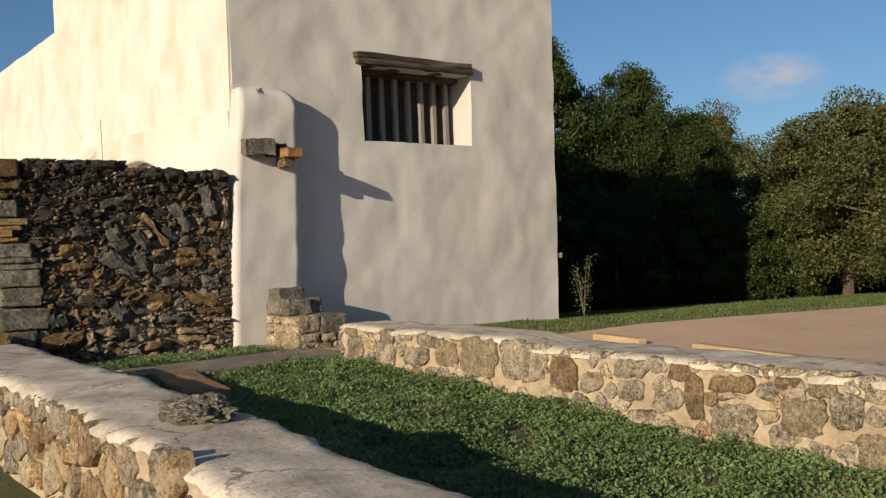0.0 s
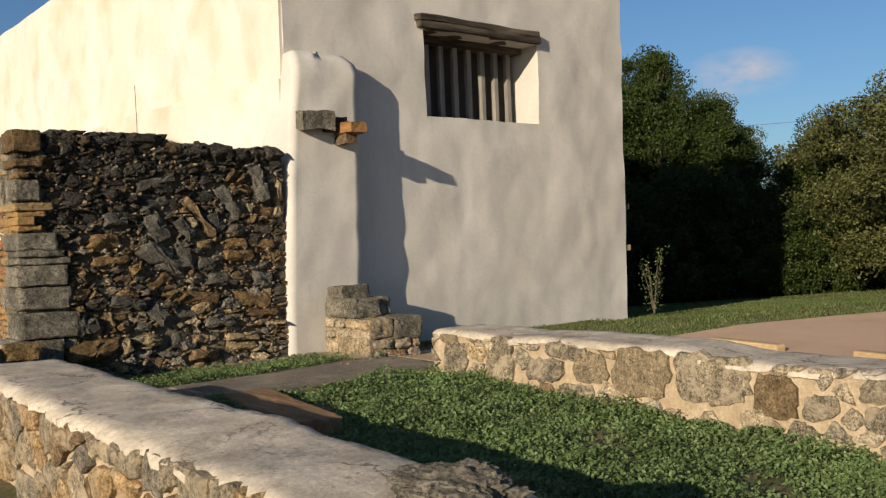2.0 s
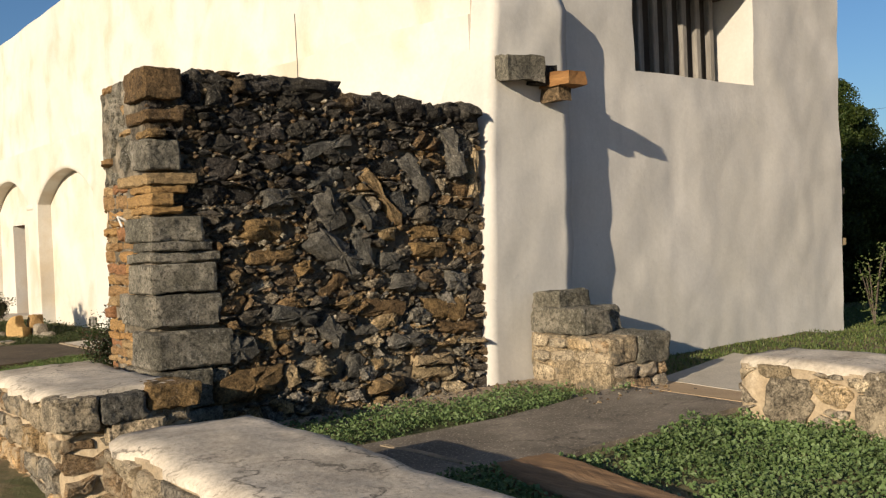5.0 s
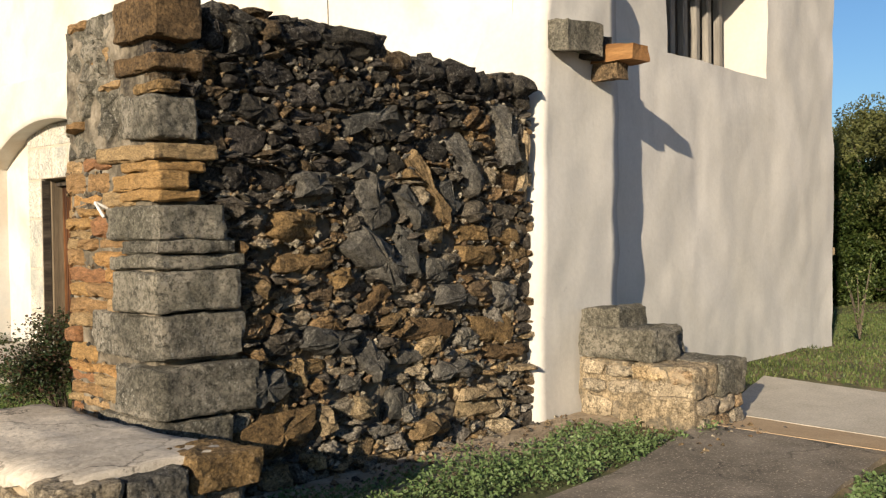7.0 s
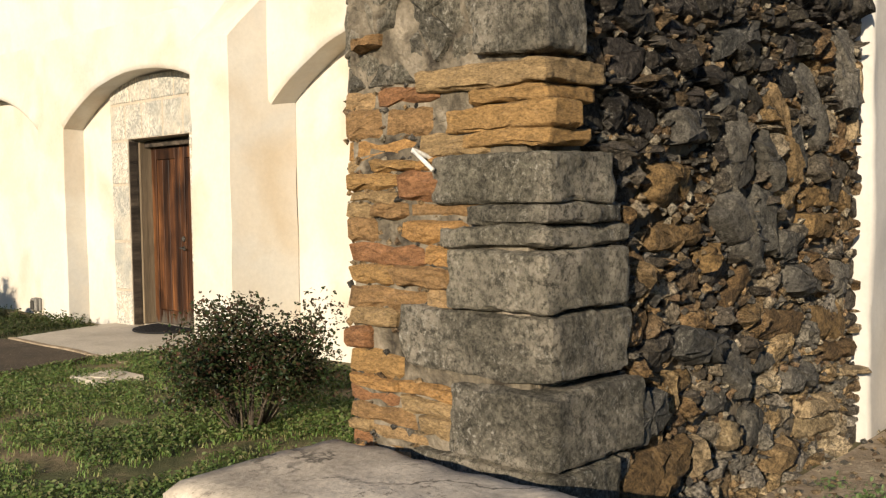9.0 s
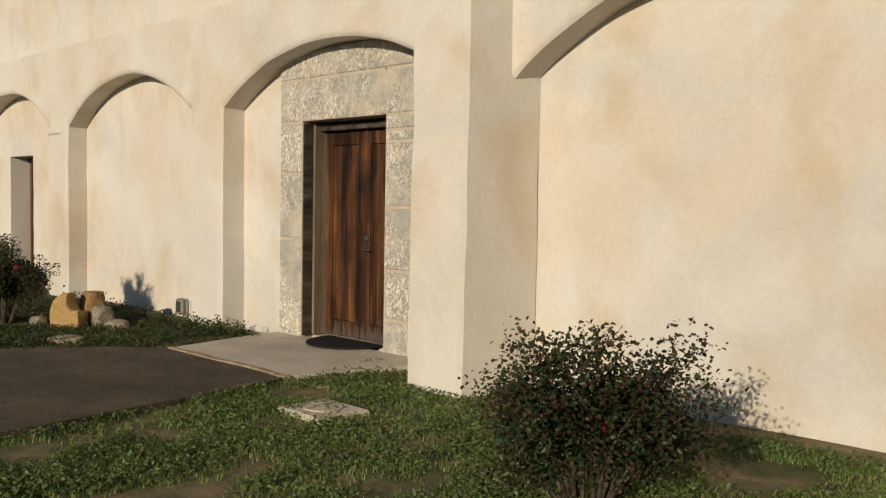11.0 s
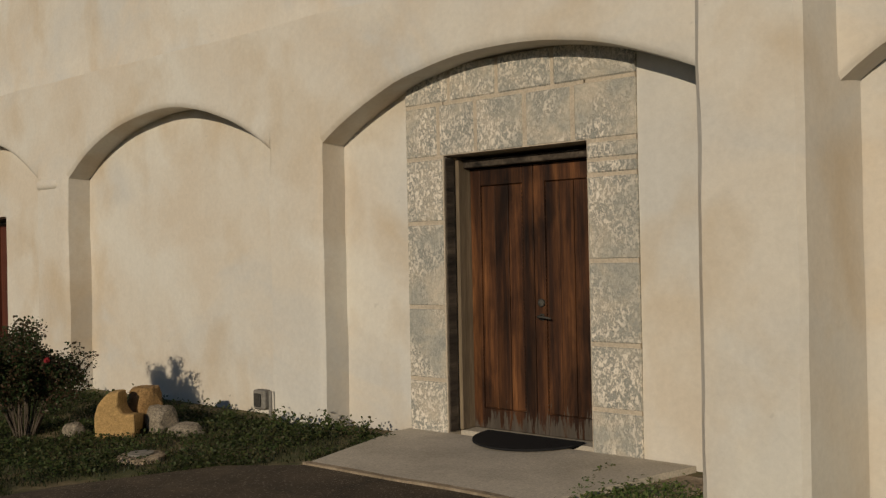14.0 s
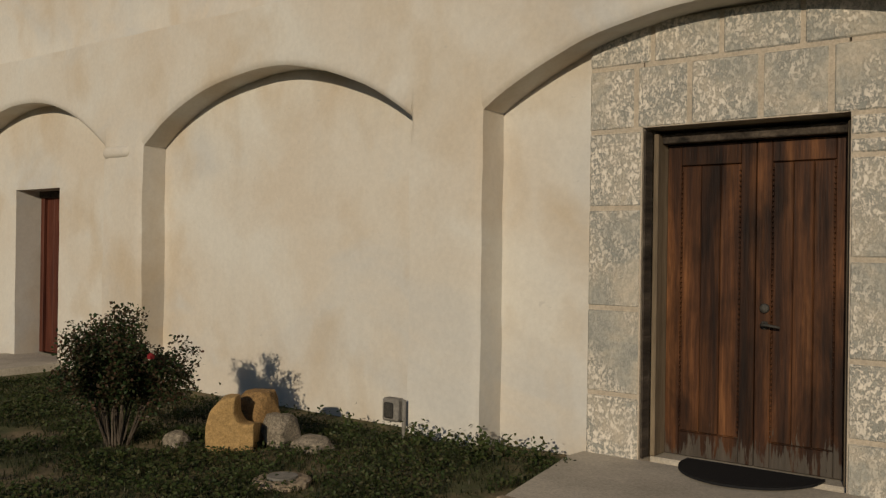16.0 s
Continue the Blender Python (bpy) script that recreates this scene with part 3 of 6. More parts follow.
def sheet(name, outline, mat, lift, label, category, thick=0.06, step=0.3):
    """A paved sheet over a convex outline, following the ground."""
    bm = bmesh.new()
    top = []
    for k, (a, b) in enumerate(zip(outline, outline[1:] + outline[:1])):
        n = max(1, round(math.dist(a, b) / step))
        for i in range(n):
            t = i / n
            top.append((a[0] + (b[0] - a[0]) * t, a[1] + (b[1] - a[1]) * t))
    vs = []
    for i, (x, y) in enumerate(top):
        w = noise.noise_vector(Vector((x, y, 2)) * 3) * 0.025
        vs.append(bm.verts.new((x + w.x, y + w.y, ground_z(x, y) + lift)))
    low = [bm.verts.new((v.co.x, v.co.y, v.co.z - thick - lift)) for v in vs]
    f = bm.faces.new(vs)
    for i in range(len(vs)):
        j = (i + 1) % len(vs)
        bm.faces.new((vs[j], vs[i], low[i], low[j]))
    bmesh.ops.triangulate(bm, faces=[f])
    bmesh.ops.recalc_face_normals(bm, faces=bm.faces)
    me = bpy.data.meshes.new(name)
    bm.to_mesh(me)
    bm.free()
    me.materials.append(mat)
    return tagged(new(name, me), label, category, kind="structure")


sheet("pavement_court", [(-3.3, -1.15), (-3.3, -2.0), (-1.95, -2.28), (0.45, -2.18), (0.55, -0.95), (-1.0, -1.2)], ASPHALT, 0.03, "worn grey asphalt footpath with gritty edges", "footpath")
sheet("pavement_grey", [(1.2, -0.75), (1.05, -2.3), (2.6, -2.2), (3.0, -0.3)], CONCRETE, 0.03, "grey concrete paving beyond the tan strip", "footpath")
sheet("pavement_tan", [(0.57, -0.95), (0.48, -2.2), (1.03, -2.3), (1.18, -0.78)], LOGWOOD_TAN, 0.03, "tan concrete strip at the end of the footpath", "footpath")
sheet("pavement_door", [(-9.0, 5.6), (-3.2, 6.0), (-1.30, 6.32), (-1.30, 8.15), (-1.62, 8.6), (-2.6, 9.0), (-9.0, 9.6)], ASPHALT_DARK, 0.042, "dark worn asphalt path leading to a door", "footpath")
sheet("pavement_pad", [(-1.24, 6.32), (0.04, 6.02), (0.04, 8.42), (-0.15, 8.42), (-1.28, 8.15)], CONCRETE, 0.050, "pale worn concrete slab before a door", "door pad")
sheet("pavement_lot", [(1.2, -16.0), (30.0, -26.0), (40.0, -12.0), (9.8, -3.7), (7.2, -2.75), (5.5, -2.25), (2.4, -2.3), (1.2, -3.2)], GRAVEL, 0.02, "flat pinkish gravel yard", "gravel yard", step=1.0)


# ragged pale seam where the asphalt meets the slab, and the footpath's joint
for a, b, w, lift, label in (((-1.27, 6.30), (-1.27, 8.17), 0.05, 0.056, "crumbled pale concrete seam at the slab edge"), ((-2.08, -1.28), (-2.02, -2.24), 0.045, 0.036, "pale gritty joint across the footpath")):
    side = Vector((b[1] - a[1], a[0] - b[0])).normalized() * w / 2
    sheet("pavement_seam", [(a[0] - side.x, a[1] - side.y), (a[0] + side.x, a[1] + side.y), (b[0] + side.x, b[1] + side.y), (b[0] - side.x, b[1] - side.y)], SANDSOIL, lift, label, "pavement seam", step=0.08)


# ---------- the white building ----------
X = Vector((1, 0, 0))
Y = Vector((0, 1, 0))
Z = Vector((0, 0, 1))
END_Y, RIGHT_X, BASE = 0.26, 6.28, 0.1


def wave_end(p):
    return lumpy(p, 0.5, 0.020) + lumpy(p, 1.5, 0.022) - 0.020 * max(0.0, noise.noise(Vector((p.x * 2.6, 3.0, p.z * 1.5))) - 0.25)


def wave_soft(p):
    return lumpy(p, 0.8, 0.010)


def hand(a, b, k):
    """The drift of a hand-drawn edge."""
    return k * (noise.noise(Vector((a * 1.3, b * 1.3, 4))) + 0.6 * noise.noise(Vector((a * 3.7, b * 3.7, 9))))


# end wall with its barred window
WIN = (2.27, 4.40, 3.28, 4.45)
us = steps_between(0.13, WIN[0], 0.09) + steps_between(WIN[0], WIN[1], 0.09)[1:] + steps_between(WIN[1], RIGHT_X, 0.09)[1:]
vs, fs = [], []
panel(us, lambda u: BASE, lambda u: 9.3, 0.09, lambda u, v: (Vector((u + 0.022 * (v - 0.3) * (u / RIGHT_X) ** 3 + hand(u, v, 0.014), END_Y, v + hand(v, u + 7, 0.014))), -Y), 0.62, wave_end, vs, fs, WIN)
tagged(new("wall_end", mesh_of("wall_end", vs, fs, PLASTER_END, True)), "uneven weathered white plaster end wall", "wall", kind="structure")

# long wall behind the arcade, with its two doorways
LONG_END = 24.0
RECESS, ARCADE = 0.06, -0.22
DOOR, DOOR2 = (6.38, 8.39, 0.1, 3.13), (15.12, 16.10, 0.1, 2.28)
along = lambda x: (lambda u, v: (Vector((x, u, v)), -X))
vs, fs = [], []
ys = steps_between(END_Y + 0.01, DOOR[0], 0.15) + steps_between(DOOR[0], DOOR[1], 0.15)[1:] + steps_between(DOOR[1], 11.5, 0.15)[1:]
panel(ys, lambda u: BASE, lambda u: 3.60, 0.15, along(RECESS), 0.55, wave_soft, vs, fs, DOOR)
ys = steps_between(11.5, DOOR2[0], 0.15) + steps_between(DOOR2[0], DOOR2[1], 0.15)[1:] + steps_between(DOOR2[1], LONG_END, 0.15)[1:]
panel(ys, lambda u: BASE, lambda u: 3.60, 0.15, along(RECESS), 0.55, wave_soft, vs, fs, DOOR2)
tagged(new("wall_long", mesh_of("wall_long", vs, fs, PLASTER, True)), "cream lime plaster wall set back under arches", "wall", kind="structure")

# upper wall, with the higher part near the end
UPPER = 0.09
vs, fs = [], []
panel(steps_between(END_Y + 0.01, 8.4, 0.2), lambda u: 3.60, lambda u: 9.3, 0.2, along(UPPER), 0.6, wave_soft, vs, fs)
panel(steps_between(8.4, LONG_END, 0.2), lambda u: 3.60, lambda u: 6.38 + 0.03 * noise.noise(Vector((u, 0, 0))), 0.2, along(UPPER), 0.6, wave_soft, vs, fs)
tagged(new("wall_upper", mesh_of("wall_upper", vs, fs, PLASTER, True)), "sunlit cream plaster upper wall", "wall", kind="structure")

# arcade: piers and segmental arches as one thick skin
BAYS = [(1.62, 5.06, 2.56, 3.19), (5.58, 9.10, 2.61, 3.14), (9.73, 13.14, 2.61, 3.16), (13.77, 17.22, 2.62, 3.21), (17.85, 21.3, 2.62, 3.21)]


def arch(bay):
    y0, y1, spring, crown = bay
    mid, half = (y0 + y1) / 2, (y1 - y0) / 2
    rise = crown - spring
    r = (half * half + rise * rise) / (2 * rise)
    return lambda u: crown - r + math.sqrt(max(0.0, r * r - (u - mid) ** 2))


def worn_edge(u, v):
    """How far the plaster rounds back beside an opening."""
    d = 1.0
    for bay in BAYS:
        if bay[0] - 1e-4 <= u <= bay[1] + 1e-4 and v > bay[2] - 0.02:
            d = min(d, v - arch(bay)(u))
        if v < bay[2] + 0.02:
            d = min(d, abs(u - bay[1]))
    return 0.026 * max(0.0, 1 - max(d, 0.0) / 0.055) ** 2


def pier_steps(a, b):
    return [a, a + 0.012, a + 0.03, a + 0.055] + steps_between(a + 0.1, b - 0.1, 0.1) + [b - 0.055, b - 0.03, b - 0.012, b]


skin = lambda u, v: (Vector((ARCADE + worn_edge(u, v) + (0.345 * (1 - u / 2.0) if u < 2.0 else 0.0), u + hand(u * 0.6, v, 0.016), v + hand(v, u * 0.6 + 3, 0.016))), -X)
ledge = lambda u: 3.66 + 0.03 * noise.noise(Vector((u * 0.6, 4, 0))) + 0.006 * (u - 8)
vs, fs = [], []
edge = 0.28
for bay in BAYS:
    panel(pier_steps(edge, bay[0]), lambda u: BASE, ledge, 0.12, skin, 0.26, wave_soft, vs, fs)
    panel(steps_between(bay[0], bay[1], 0.1), arch(bay), ledge, 0.10, skin, 0.26, wave_soft, vs, fs, lip=True)
    edge = bay[1]
panel(steps_between(edge, LONG_END, 0.1), lambda u: BASE, ledge, 0.12, along(ARCADE), 0.30, wave_soft, vs, fs)
tagged(new("wall_arcade", mesh_of("wall_arcade", vs, fs, PLASTER, True)), "cream plaster arcade of shallow blind arches", "wall", kind="structure")

# remaining shell: far side, back end, floor and roof
def shell(name, bm, mat, label, category):
    me = bpy.data.meshes.new(name)
    bmesh.ops.recalc_face_normals(bm, faces=bm.faces)
    bm.to_mesh(me)
    bm.free()
    me.materials.append(mat)
    return tagged(new(name, me), label, category, kind="structure")


shell("wall_far", box(RIGHT_X - 0.6, RIGHT_X + 0.10, END_Y + 0.63, LONG_END, BASE, 6.4, 0.03), PLASTER_END, "white plaster far side wall", "wall")
shell("wall_back", box(0.63, RIGHT_X - 0.61, LONG_END - 0.6, LONG_END - 0.01, BASE, 6.3, 0.02), PLASTER, "white plaster back wall", "wall")
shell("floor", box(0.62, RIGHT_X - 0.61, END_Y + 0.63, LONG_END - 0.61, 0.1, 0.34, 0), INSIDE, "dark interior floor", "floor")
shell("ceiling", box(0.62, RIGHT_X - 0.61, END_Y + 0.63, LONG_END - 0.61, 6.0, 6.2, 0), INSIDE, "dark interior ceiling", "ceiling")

# stepped buttress between two arches, its head sloping back
bm = bmesh.new()
prof = [(-0.66, 0.1), (-0.64, 1.5), (-0.63, 3.15), (-0.20, 3.62), (0.05, 3.62), (0.05, 0.1)]
ring = []
for y in [5.035, 5.07] + steps_between(5.15, 5.51, 0.09) + [5.565, 5.60]:
    col = []
    for (xa, za), (xb, zb) in zip(prof, prof[1:]):
        n = max(1, round(math.hypot(xb - xa, zb - za) / 0.15))
        for i in range(n):
            p = Vector((xa + (xb - xa) * i / n, y, za + (zb - za) * i / n))
            f, deep = (y - 5.035) / 0.565, (p.x + 0.66) / 0.46
            p.y = (5.10 + 0.58 * f) * (1 - deep) + (5.035 + 0.61 * f) * deep
            if (y < 5.05 or y > 5.59) and p.x < -0.3:
                p.x += 0.035
            p += Vector((-1, 0.6 if 5.05 < y < 5.59 else 0.0, 0.3)) * lumpy(p, 0.5, 0.014)
            col.append(bm.verts.new(p))
    ring.append(col)
for a, b in zip(ring, ring[1:]):
    for k in range(len(a)):
        j = (k + 1) % len(a)
        bm.faces.new((a[k], a[j], b[j], b[k]))
bm.faces.new(ring[0])
bm.faces.new(ring[-1][::-1])
shell("wall_pier", bm, PLASTER, "thick cream plaster buttress with a sloping head", "buttress")

# corner buttress, hand plastered, tapering upwards
bm = bmesh.new()
rings = []
for z in steps_between(0.2, 3.92, 0.12):
    t = (z - 0.2) / 3.72
    left = -0.13 + 0.26 * t ** 1.8
    right = 0.90 + 0.09 * t
    front = -0.06 + 0.04 * t
    ring = []
    for k in range(11):
        ring.append(Vector((left + (right - left) * k / 10, front, z)))
    ring += [Vector((right, front + (END_Y + 0.05 - front) * k, z)) for k in (0.33, 0.66, 1.0)]
    ring += [Vector((left, END_Y + 0.6, z)), Vector((left, END_Y + 0.3, z)), Vector((left, front + 0.12, z))]
    out = []
    for p in ring:
        d = Vector((0.5 if p.x > right - 0.01 else (-0.7 if p.x < left + 0.01 else 0), -1 if p.y < front + 0.01 else 0, 0))
        q = p + d * (lumpy(p, 0.35, 0.022) + lumpy(p + Vector((9, 0, 0)), 1.2, 0.02))
        if z > 3.62:
            k = (z - 3.62) / 0.30
            q.y += 0.10 * k * k
            q.x += (0.16 * k ** 3 if p.x > 0.5 * (left + right) else 0.0) * -1
        if z > 3.85:
            q.z += 0.05 * noise.noise(p * 2)
        out.append(bm.verts.new(q))
    rings.append(out)
for a, b in zip(rings, rings[1:]):
    for k in range(len(a)):
        j = (k + 1) % len(a)
        bm.faces.new((a[k], a[j], b[j], b[k]))
bm.faces.new(rings[-1])
bmesh.ops.recalc_face_normals(bm, faces=bm.faces)
me = bpy.data.meshes.new("wall_corner_buttress")
bm.to_mesh(me)
bm.free()
me.materials.append(PLASTER_END)
me.polygons.foreach_set("use_smooth", [True] * len(me.polygons))
tagged(new("wall_corner_buttress", me), "uneven white plaster corner buttress", "buttress", kind="structure")

# barred window in the end wall
window = tagged(new("window_1"), "barred window opening with a rough timber lintel", "window", kind="structure")
part("lintel", box(2.17, 4.41, 0.16, 0.55, 4.45, 4.535, cuts=7, rough=0.016, seed=2), OLDWOOD, window, "cracked dark weathered timber lintel")
part("lintel", box(2.14, 4.39, 0.15, 0.55, 4.54, 4.62, cuts=7, rough=0.018, seed=9), OLDWOOD, window, "split dark timber lintel board")
part("inner_lintel", box(2.27, 4.40, 0.56, 0.86, 4.36, 4.50, 0.01), OLDWOOD, window)
part("window_sill", box(2.27, 4.40, 0.62, 0.86, 3.275, 3.33, 0.01), BARWOOD, window)
for k in range(8):
    x = 2.42 + 0.262 * k
    part("bar", box(x - 0.045, x + 0.045, 0.70, 0.78, 3.32, 4.38, 0.012), BARWOOD, window, at=pose(0, 0, 0))
# added dark sheet behind the bars, standing for the unlit room
part("room_dark_sheet", box(2.2, 4.5, 0.90, 0.93, 3.2, 4.6, 0), INSIDE, window)

# small lumpy imposts where two arches meet on a pier
for y0, y1 in ((13.10, 13.80), (17.20, 17.88)):
    impost = shell("trim_impost", rough_block(-0.25, -0.10, y0 + 0.22, y1 - 0.01, 2.50, 2.63, y0, 8, 0.003, 0.06), PLASTER, "small plaster impost between arches", "impost")
    impost.data.polygons.foreach_set("use_smooth", [True] * len(impost.data.polygons))


# ---------- ruined rubble wall ----------
def scatter(rng, rect, n, big=0.0, share=0.25, tries=9):
    """Evenly strewn seeds; some of them claim more room."""
    pts = []
    for _ in range(n):
        best, far = None, -1
        for _ in range(tries):
            p = (rng.uniform(rect[0], rect[1]), rng.uniform(rect[2], rect[3]))
            d = min(((p[0] - q[0]) ** 2 + (p[1] - q[1]) ** 2 for q in pts), default=9)
            if d > far:
                best, far = p, d
        pts.append(best)
    return [(u, v, big * rng.uniform(0.4, 1) if rng.random() < share else 0.0) for u, v in pts]


def courses(rng, rect, thick, length):
    """Slabs laid in uneven courses."""
    out = []
    v = rect[2]
    while v < rect[3] - thick[0] * 0.5:
        h = min(rng.uniform(*thick), rect[3] - v)
        u = rect[0]
        while u < rect[1] - 0.02:
            w = rng.uniform(*length)
            if rect[1] - u - w < length[0] * 0.6:
                w = rect[1] - u
            j = [rng.uniform(-0.10, 0.10) * h for _ in range(4)]
            if h > thick[1] * 0.75 and rng.random() < 0.35:
                m = rng.uniform(0.4, 0.6) * h
                out.append([(u, v + j[0]), (u + w, v + j[1]), (u + w, v + m), (u, v + m)])
                out.append([(u, v + m), (u + w, v + m), (u + w, v + h + j[2]), (u, v + h + j[3])])
            else:
                out.append([(u, v + j[0]), (u + w, v + j[1]), (u + w, v + h + j[2]), (u, v + h + j[3])])
            u += w
        v += h
    return out


def stretched(polys, k):
    return [[(u * k, v) for u, v in p] for p in polys]


def centre(p):
    return sum(q[0] for q in p) / len(p), sum(q[1] for q in p) / len(p)


rng = random.Random(5)
RUB_L, RUB_R, RUB_BACK = -2.98, -0.09, 0.90


def rub_top(x):
    t = 2.86 if x < -1.42 else 2.77 - 0.02 * (x + 1.4)
    return t + 0.05 * noise.noise(Vector((x * 2.3, 1, 0))) + 0.03 * noise.noise(Vector((x * 7, 5, 0)))


rubble = tagged(new("wall_rubble"), "ruined rubble wall of dark and ochre stones with grey quoins", "stone wall", kind="structure")
bm = bmesh.new()
cols = []
for x in steps_between(RUB_L + 0.05, RUB_R, 0.045):
    t = rub_top(x) - 0.04
    face = [(x, 0.044 + 0.030 * noise.noise(Vector((x * 9, z * 9, 2))) + 0.016 * noise.noise(Vector((x * 27, z * 27, 5))), z) for z in steps_between(0.15, 2.7, 0.045)]
    cols.append([bm.verts.new(v) for v in face + [(x, 0.052, t), (x, 0.3, t + 0.03), (x, 0.6, t + 0.02), (x, RUB_BACK - 0.04, t), (x, RUB_BACK - 0.04, 0.15)]])
for a, b in zip(cols, cols[1:]):
    for k in range(len(a) - 1):
        bm.faces.new((a[k], b[k], b[k + 1], a[k + 1]))
bm.faces.new(cols[0])
bm.faces.new(cols[-1][::-1])
part("core", bm, DIRT_MORTAR, rubble, "dirty mortar between the stones")

# corner quoins: bottom, top, run along the front, run along the side, dark or brown
QUOINS = [(0.28, 0.56, 0.42, 0.45, 0), (0.57, 0.83, 0.36, 0.55, 0), (0.84, 1.085, 0.52, 0.36, 0), (1.115, 1.333, 0.45, 0.60, 0), (1.342, 1.535, 0.42, 0.37, 0), (1.545, 1.612, 0.46, 0.40, 0), (1.618, 1.682, 0.40, 0.28, 0), (1.69, 1.85, 0.35, 0.44, 0),
          (1.865, 1.915, 0.20, 0.30, 1), (1.92, 2.00, 0.14, 0.38, 1), (2.01, 2.06, 0.24, 0.26, 1), (2.065, 2.14, 0.32, 0.50, 1), (2.16, 2.36, 0.20, 0.24, 0), (2.37, 2.42, 0.10, 0.16, 2), (2.48, 2.56, 0.24, 0.34, 2), (2.63, 2.83, 0.22, 0.30, 2)]
for i, (z0, z1, lx, ly, brown) in enumerate(QUOINS):
    bm = rough_block(RUB_L - 0.02 - rng.uniform(0, 0.02), RUB_L + lx, -0.05 - rng.uniform(0, 0.03), ly, z0 - 0.002, z1 + 0.001, i * 3.7, 13, 0.012, 0.018 if not brown else 0.013)
    part("quoin", bm, (QUOIN, SLATE, BROWNSTONE)[brown], rubble)

K = 1.8
polys = stretched(cells(scatter(rng, (RUB_L / K, RUB_R / K, 0.25, 2.84), 760, 0.007, 0.3), (RUB_L / K, RUB_R / K, 0.22, 2.86)), K)


def in_quoin(u, v, side):
    for z0, z1, lx, ly, _ in QUOINS:
        if z0 - 0.015 < v < z1 + 0.015 and u < (ly if side else RUB_L + lx) + 0.01:
            return True
    return False


# the large stones that set the wall's pattern: middle, height, length, breadth, slant
BROWN_SLABS = [(-2.17, 1.75, 0.34, 0.19, 0), (-2.11, 1.55, 0.46, 0.14, 2), (-0.70, 1.55, 0.42, 0.16, -2), (-1.17, 1.11, 0.48, 0.18, -7), (-0.56, 1.05, 0.54, 0.20, -5), (-0.44, 0.90, 0.48, 0.14, -4), (-2.33, 0.66, 0.58, 0.24, 6),
               (-0.38, 1.67, 0.34, 0.14, -4), (-0.73, 1.69, 0.30, 0.13, 3), (-1.85, 1.46, 0.18, 0.12, 21), (-1.61, 1.31, 0.28, 0.14, 36)]
TAN_SLABS = [(-1.15, 1.98, 0.56, 0.11, -51), (-0.18, 2.16, 0.47, 0.09, -93), (-0.70, 0.66, 0.46, 0.09, -3), (-0.70, 0.55, 0.46, 0.12, -3), (-1.16, 0.51, 0.38, 0.16, -5), (-2.40, 1.39, 0.18, 0.08, -63), (-1.11, 1.68, 0.22, 0.13, 4),
             (-2.15, 0.95, 0.18, 0.10, -66), (-2.27, 0.84, 0.16, 0.08, -83), (-2.00, 0.68, 0.18, 0.13, -77), (-1.71, 0.71, 0.22, 0.13, -13), (-0.28, 0.77, 0.30, 0.06, -2), (-1.26, 0.69, 0.17, 0.12, 9)]
GREY_SLABS = [(-1.62, 1.86, 0.38, 0.24, -58), (-1.58, 1.54, 0.58, 0.24, -29), (-1.34, 1.59, 0.34, 0.19, -87), (-1.33, 1.86, 0.34, 0.17, -48), (-0.80, 2.15, 0.46, 0.22, -54), (-0.42, 2.32, 0.48, 0.18, -76), (-0.95, 1.92, 0.30, 0.18, -49), (-1.62, 2.35, 0.52, 0.13, 17),
              (-1.62, 2.13, 0.38, 0.14, 11), (-2.05, 1.97, 0.28, 0.17, 8), (-1.08, 1.47, 0.25, 0.16, -2), (-0.90, 1.29, 0.41, 0.17, -4), (-0.42, 1.28, 0.28, 0.21, -3), (-1.94, 1.11, 0.45, 0.16, -10), (-1.64, 0.97, 0.26, 0.20, -47), (-1.34, 0.96, 0.29, 0.14, -3),
              (-0.97, 0.84, 0.38, 0.15, -2), (-2.44, 0.93, 0.36, 0.22, -3), (-1.80, 0.86, 0.19, 0.14, -8), (-1.42, 0.68, 0.20, 0.22, -9)]
FEATURES = BROWN_SLABS + TAN_SLABS + GREY_SLABS
feature_polys = []
for fx, fz, fl, fw, fa in FEATURES:
    ca, sa = math.cos(radians(fa)), math.sin(radians(fa))
    feature_polys.append([(fx + a * fl / 2 * ca - b * fw / 2 * sa, fz + a * fl / 2 * sa + b * fw / 2 * ca) for a, b in [(p + rng.uniform(-0.13, 0.13), q + rng.uniform(-0.17, 0.17)) for p, q in ((-1, -0.75), (-0.2, -1), (0.85, -0.9), (1, -0.2), (0.9, 0.85), (0.1, 1), (-0.9, 0.9))]])


def in_feature(u, v):
    for fx, fz, fl, fw, fa in FEATURES:
        ca, sa = math.cos(radians(fa)), math.sin(radians(fa))
        du, dv = u - fx, v - fz
        if abs(du * ca + dv * sa) < fl * 0.47 and abs(dv * ca - du * sa) < fw * 0.45:
            return True
    return False


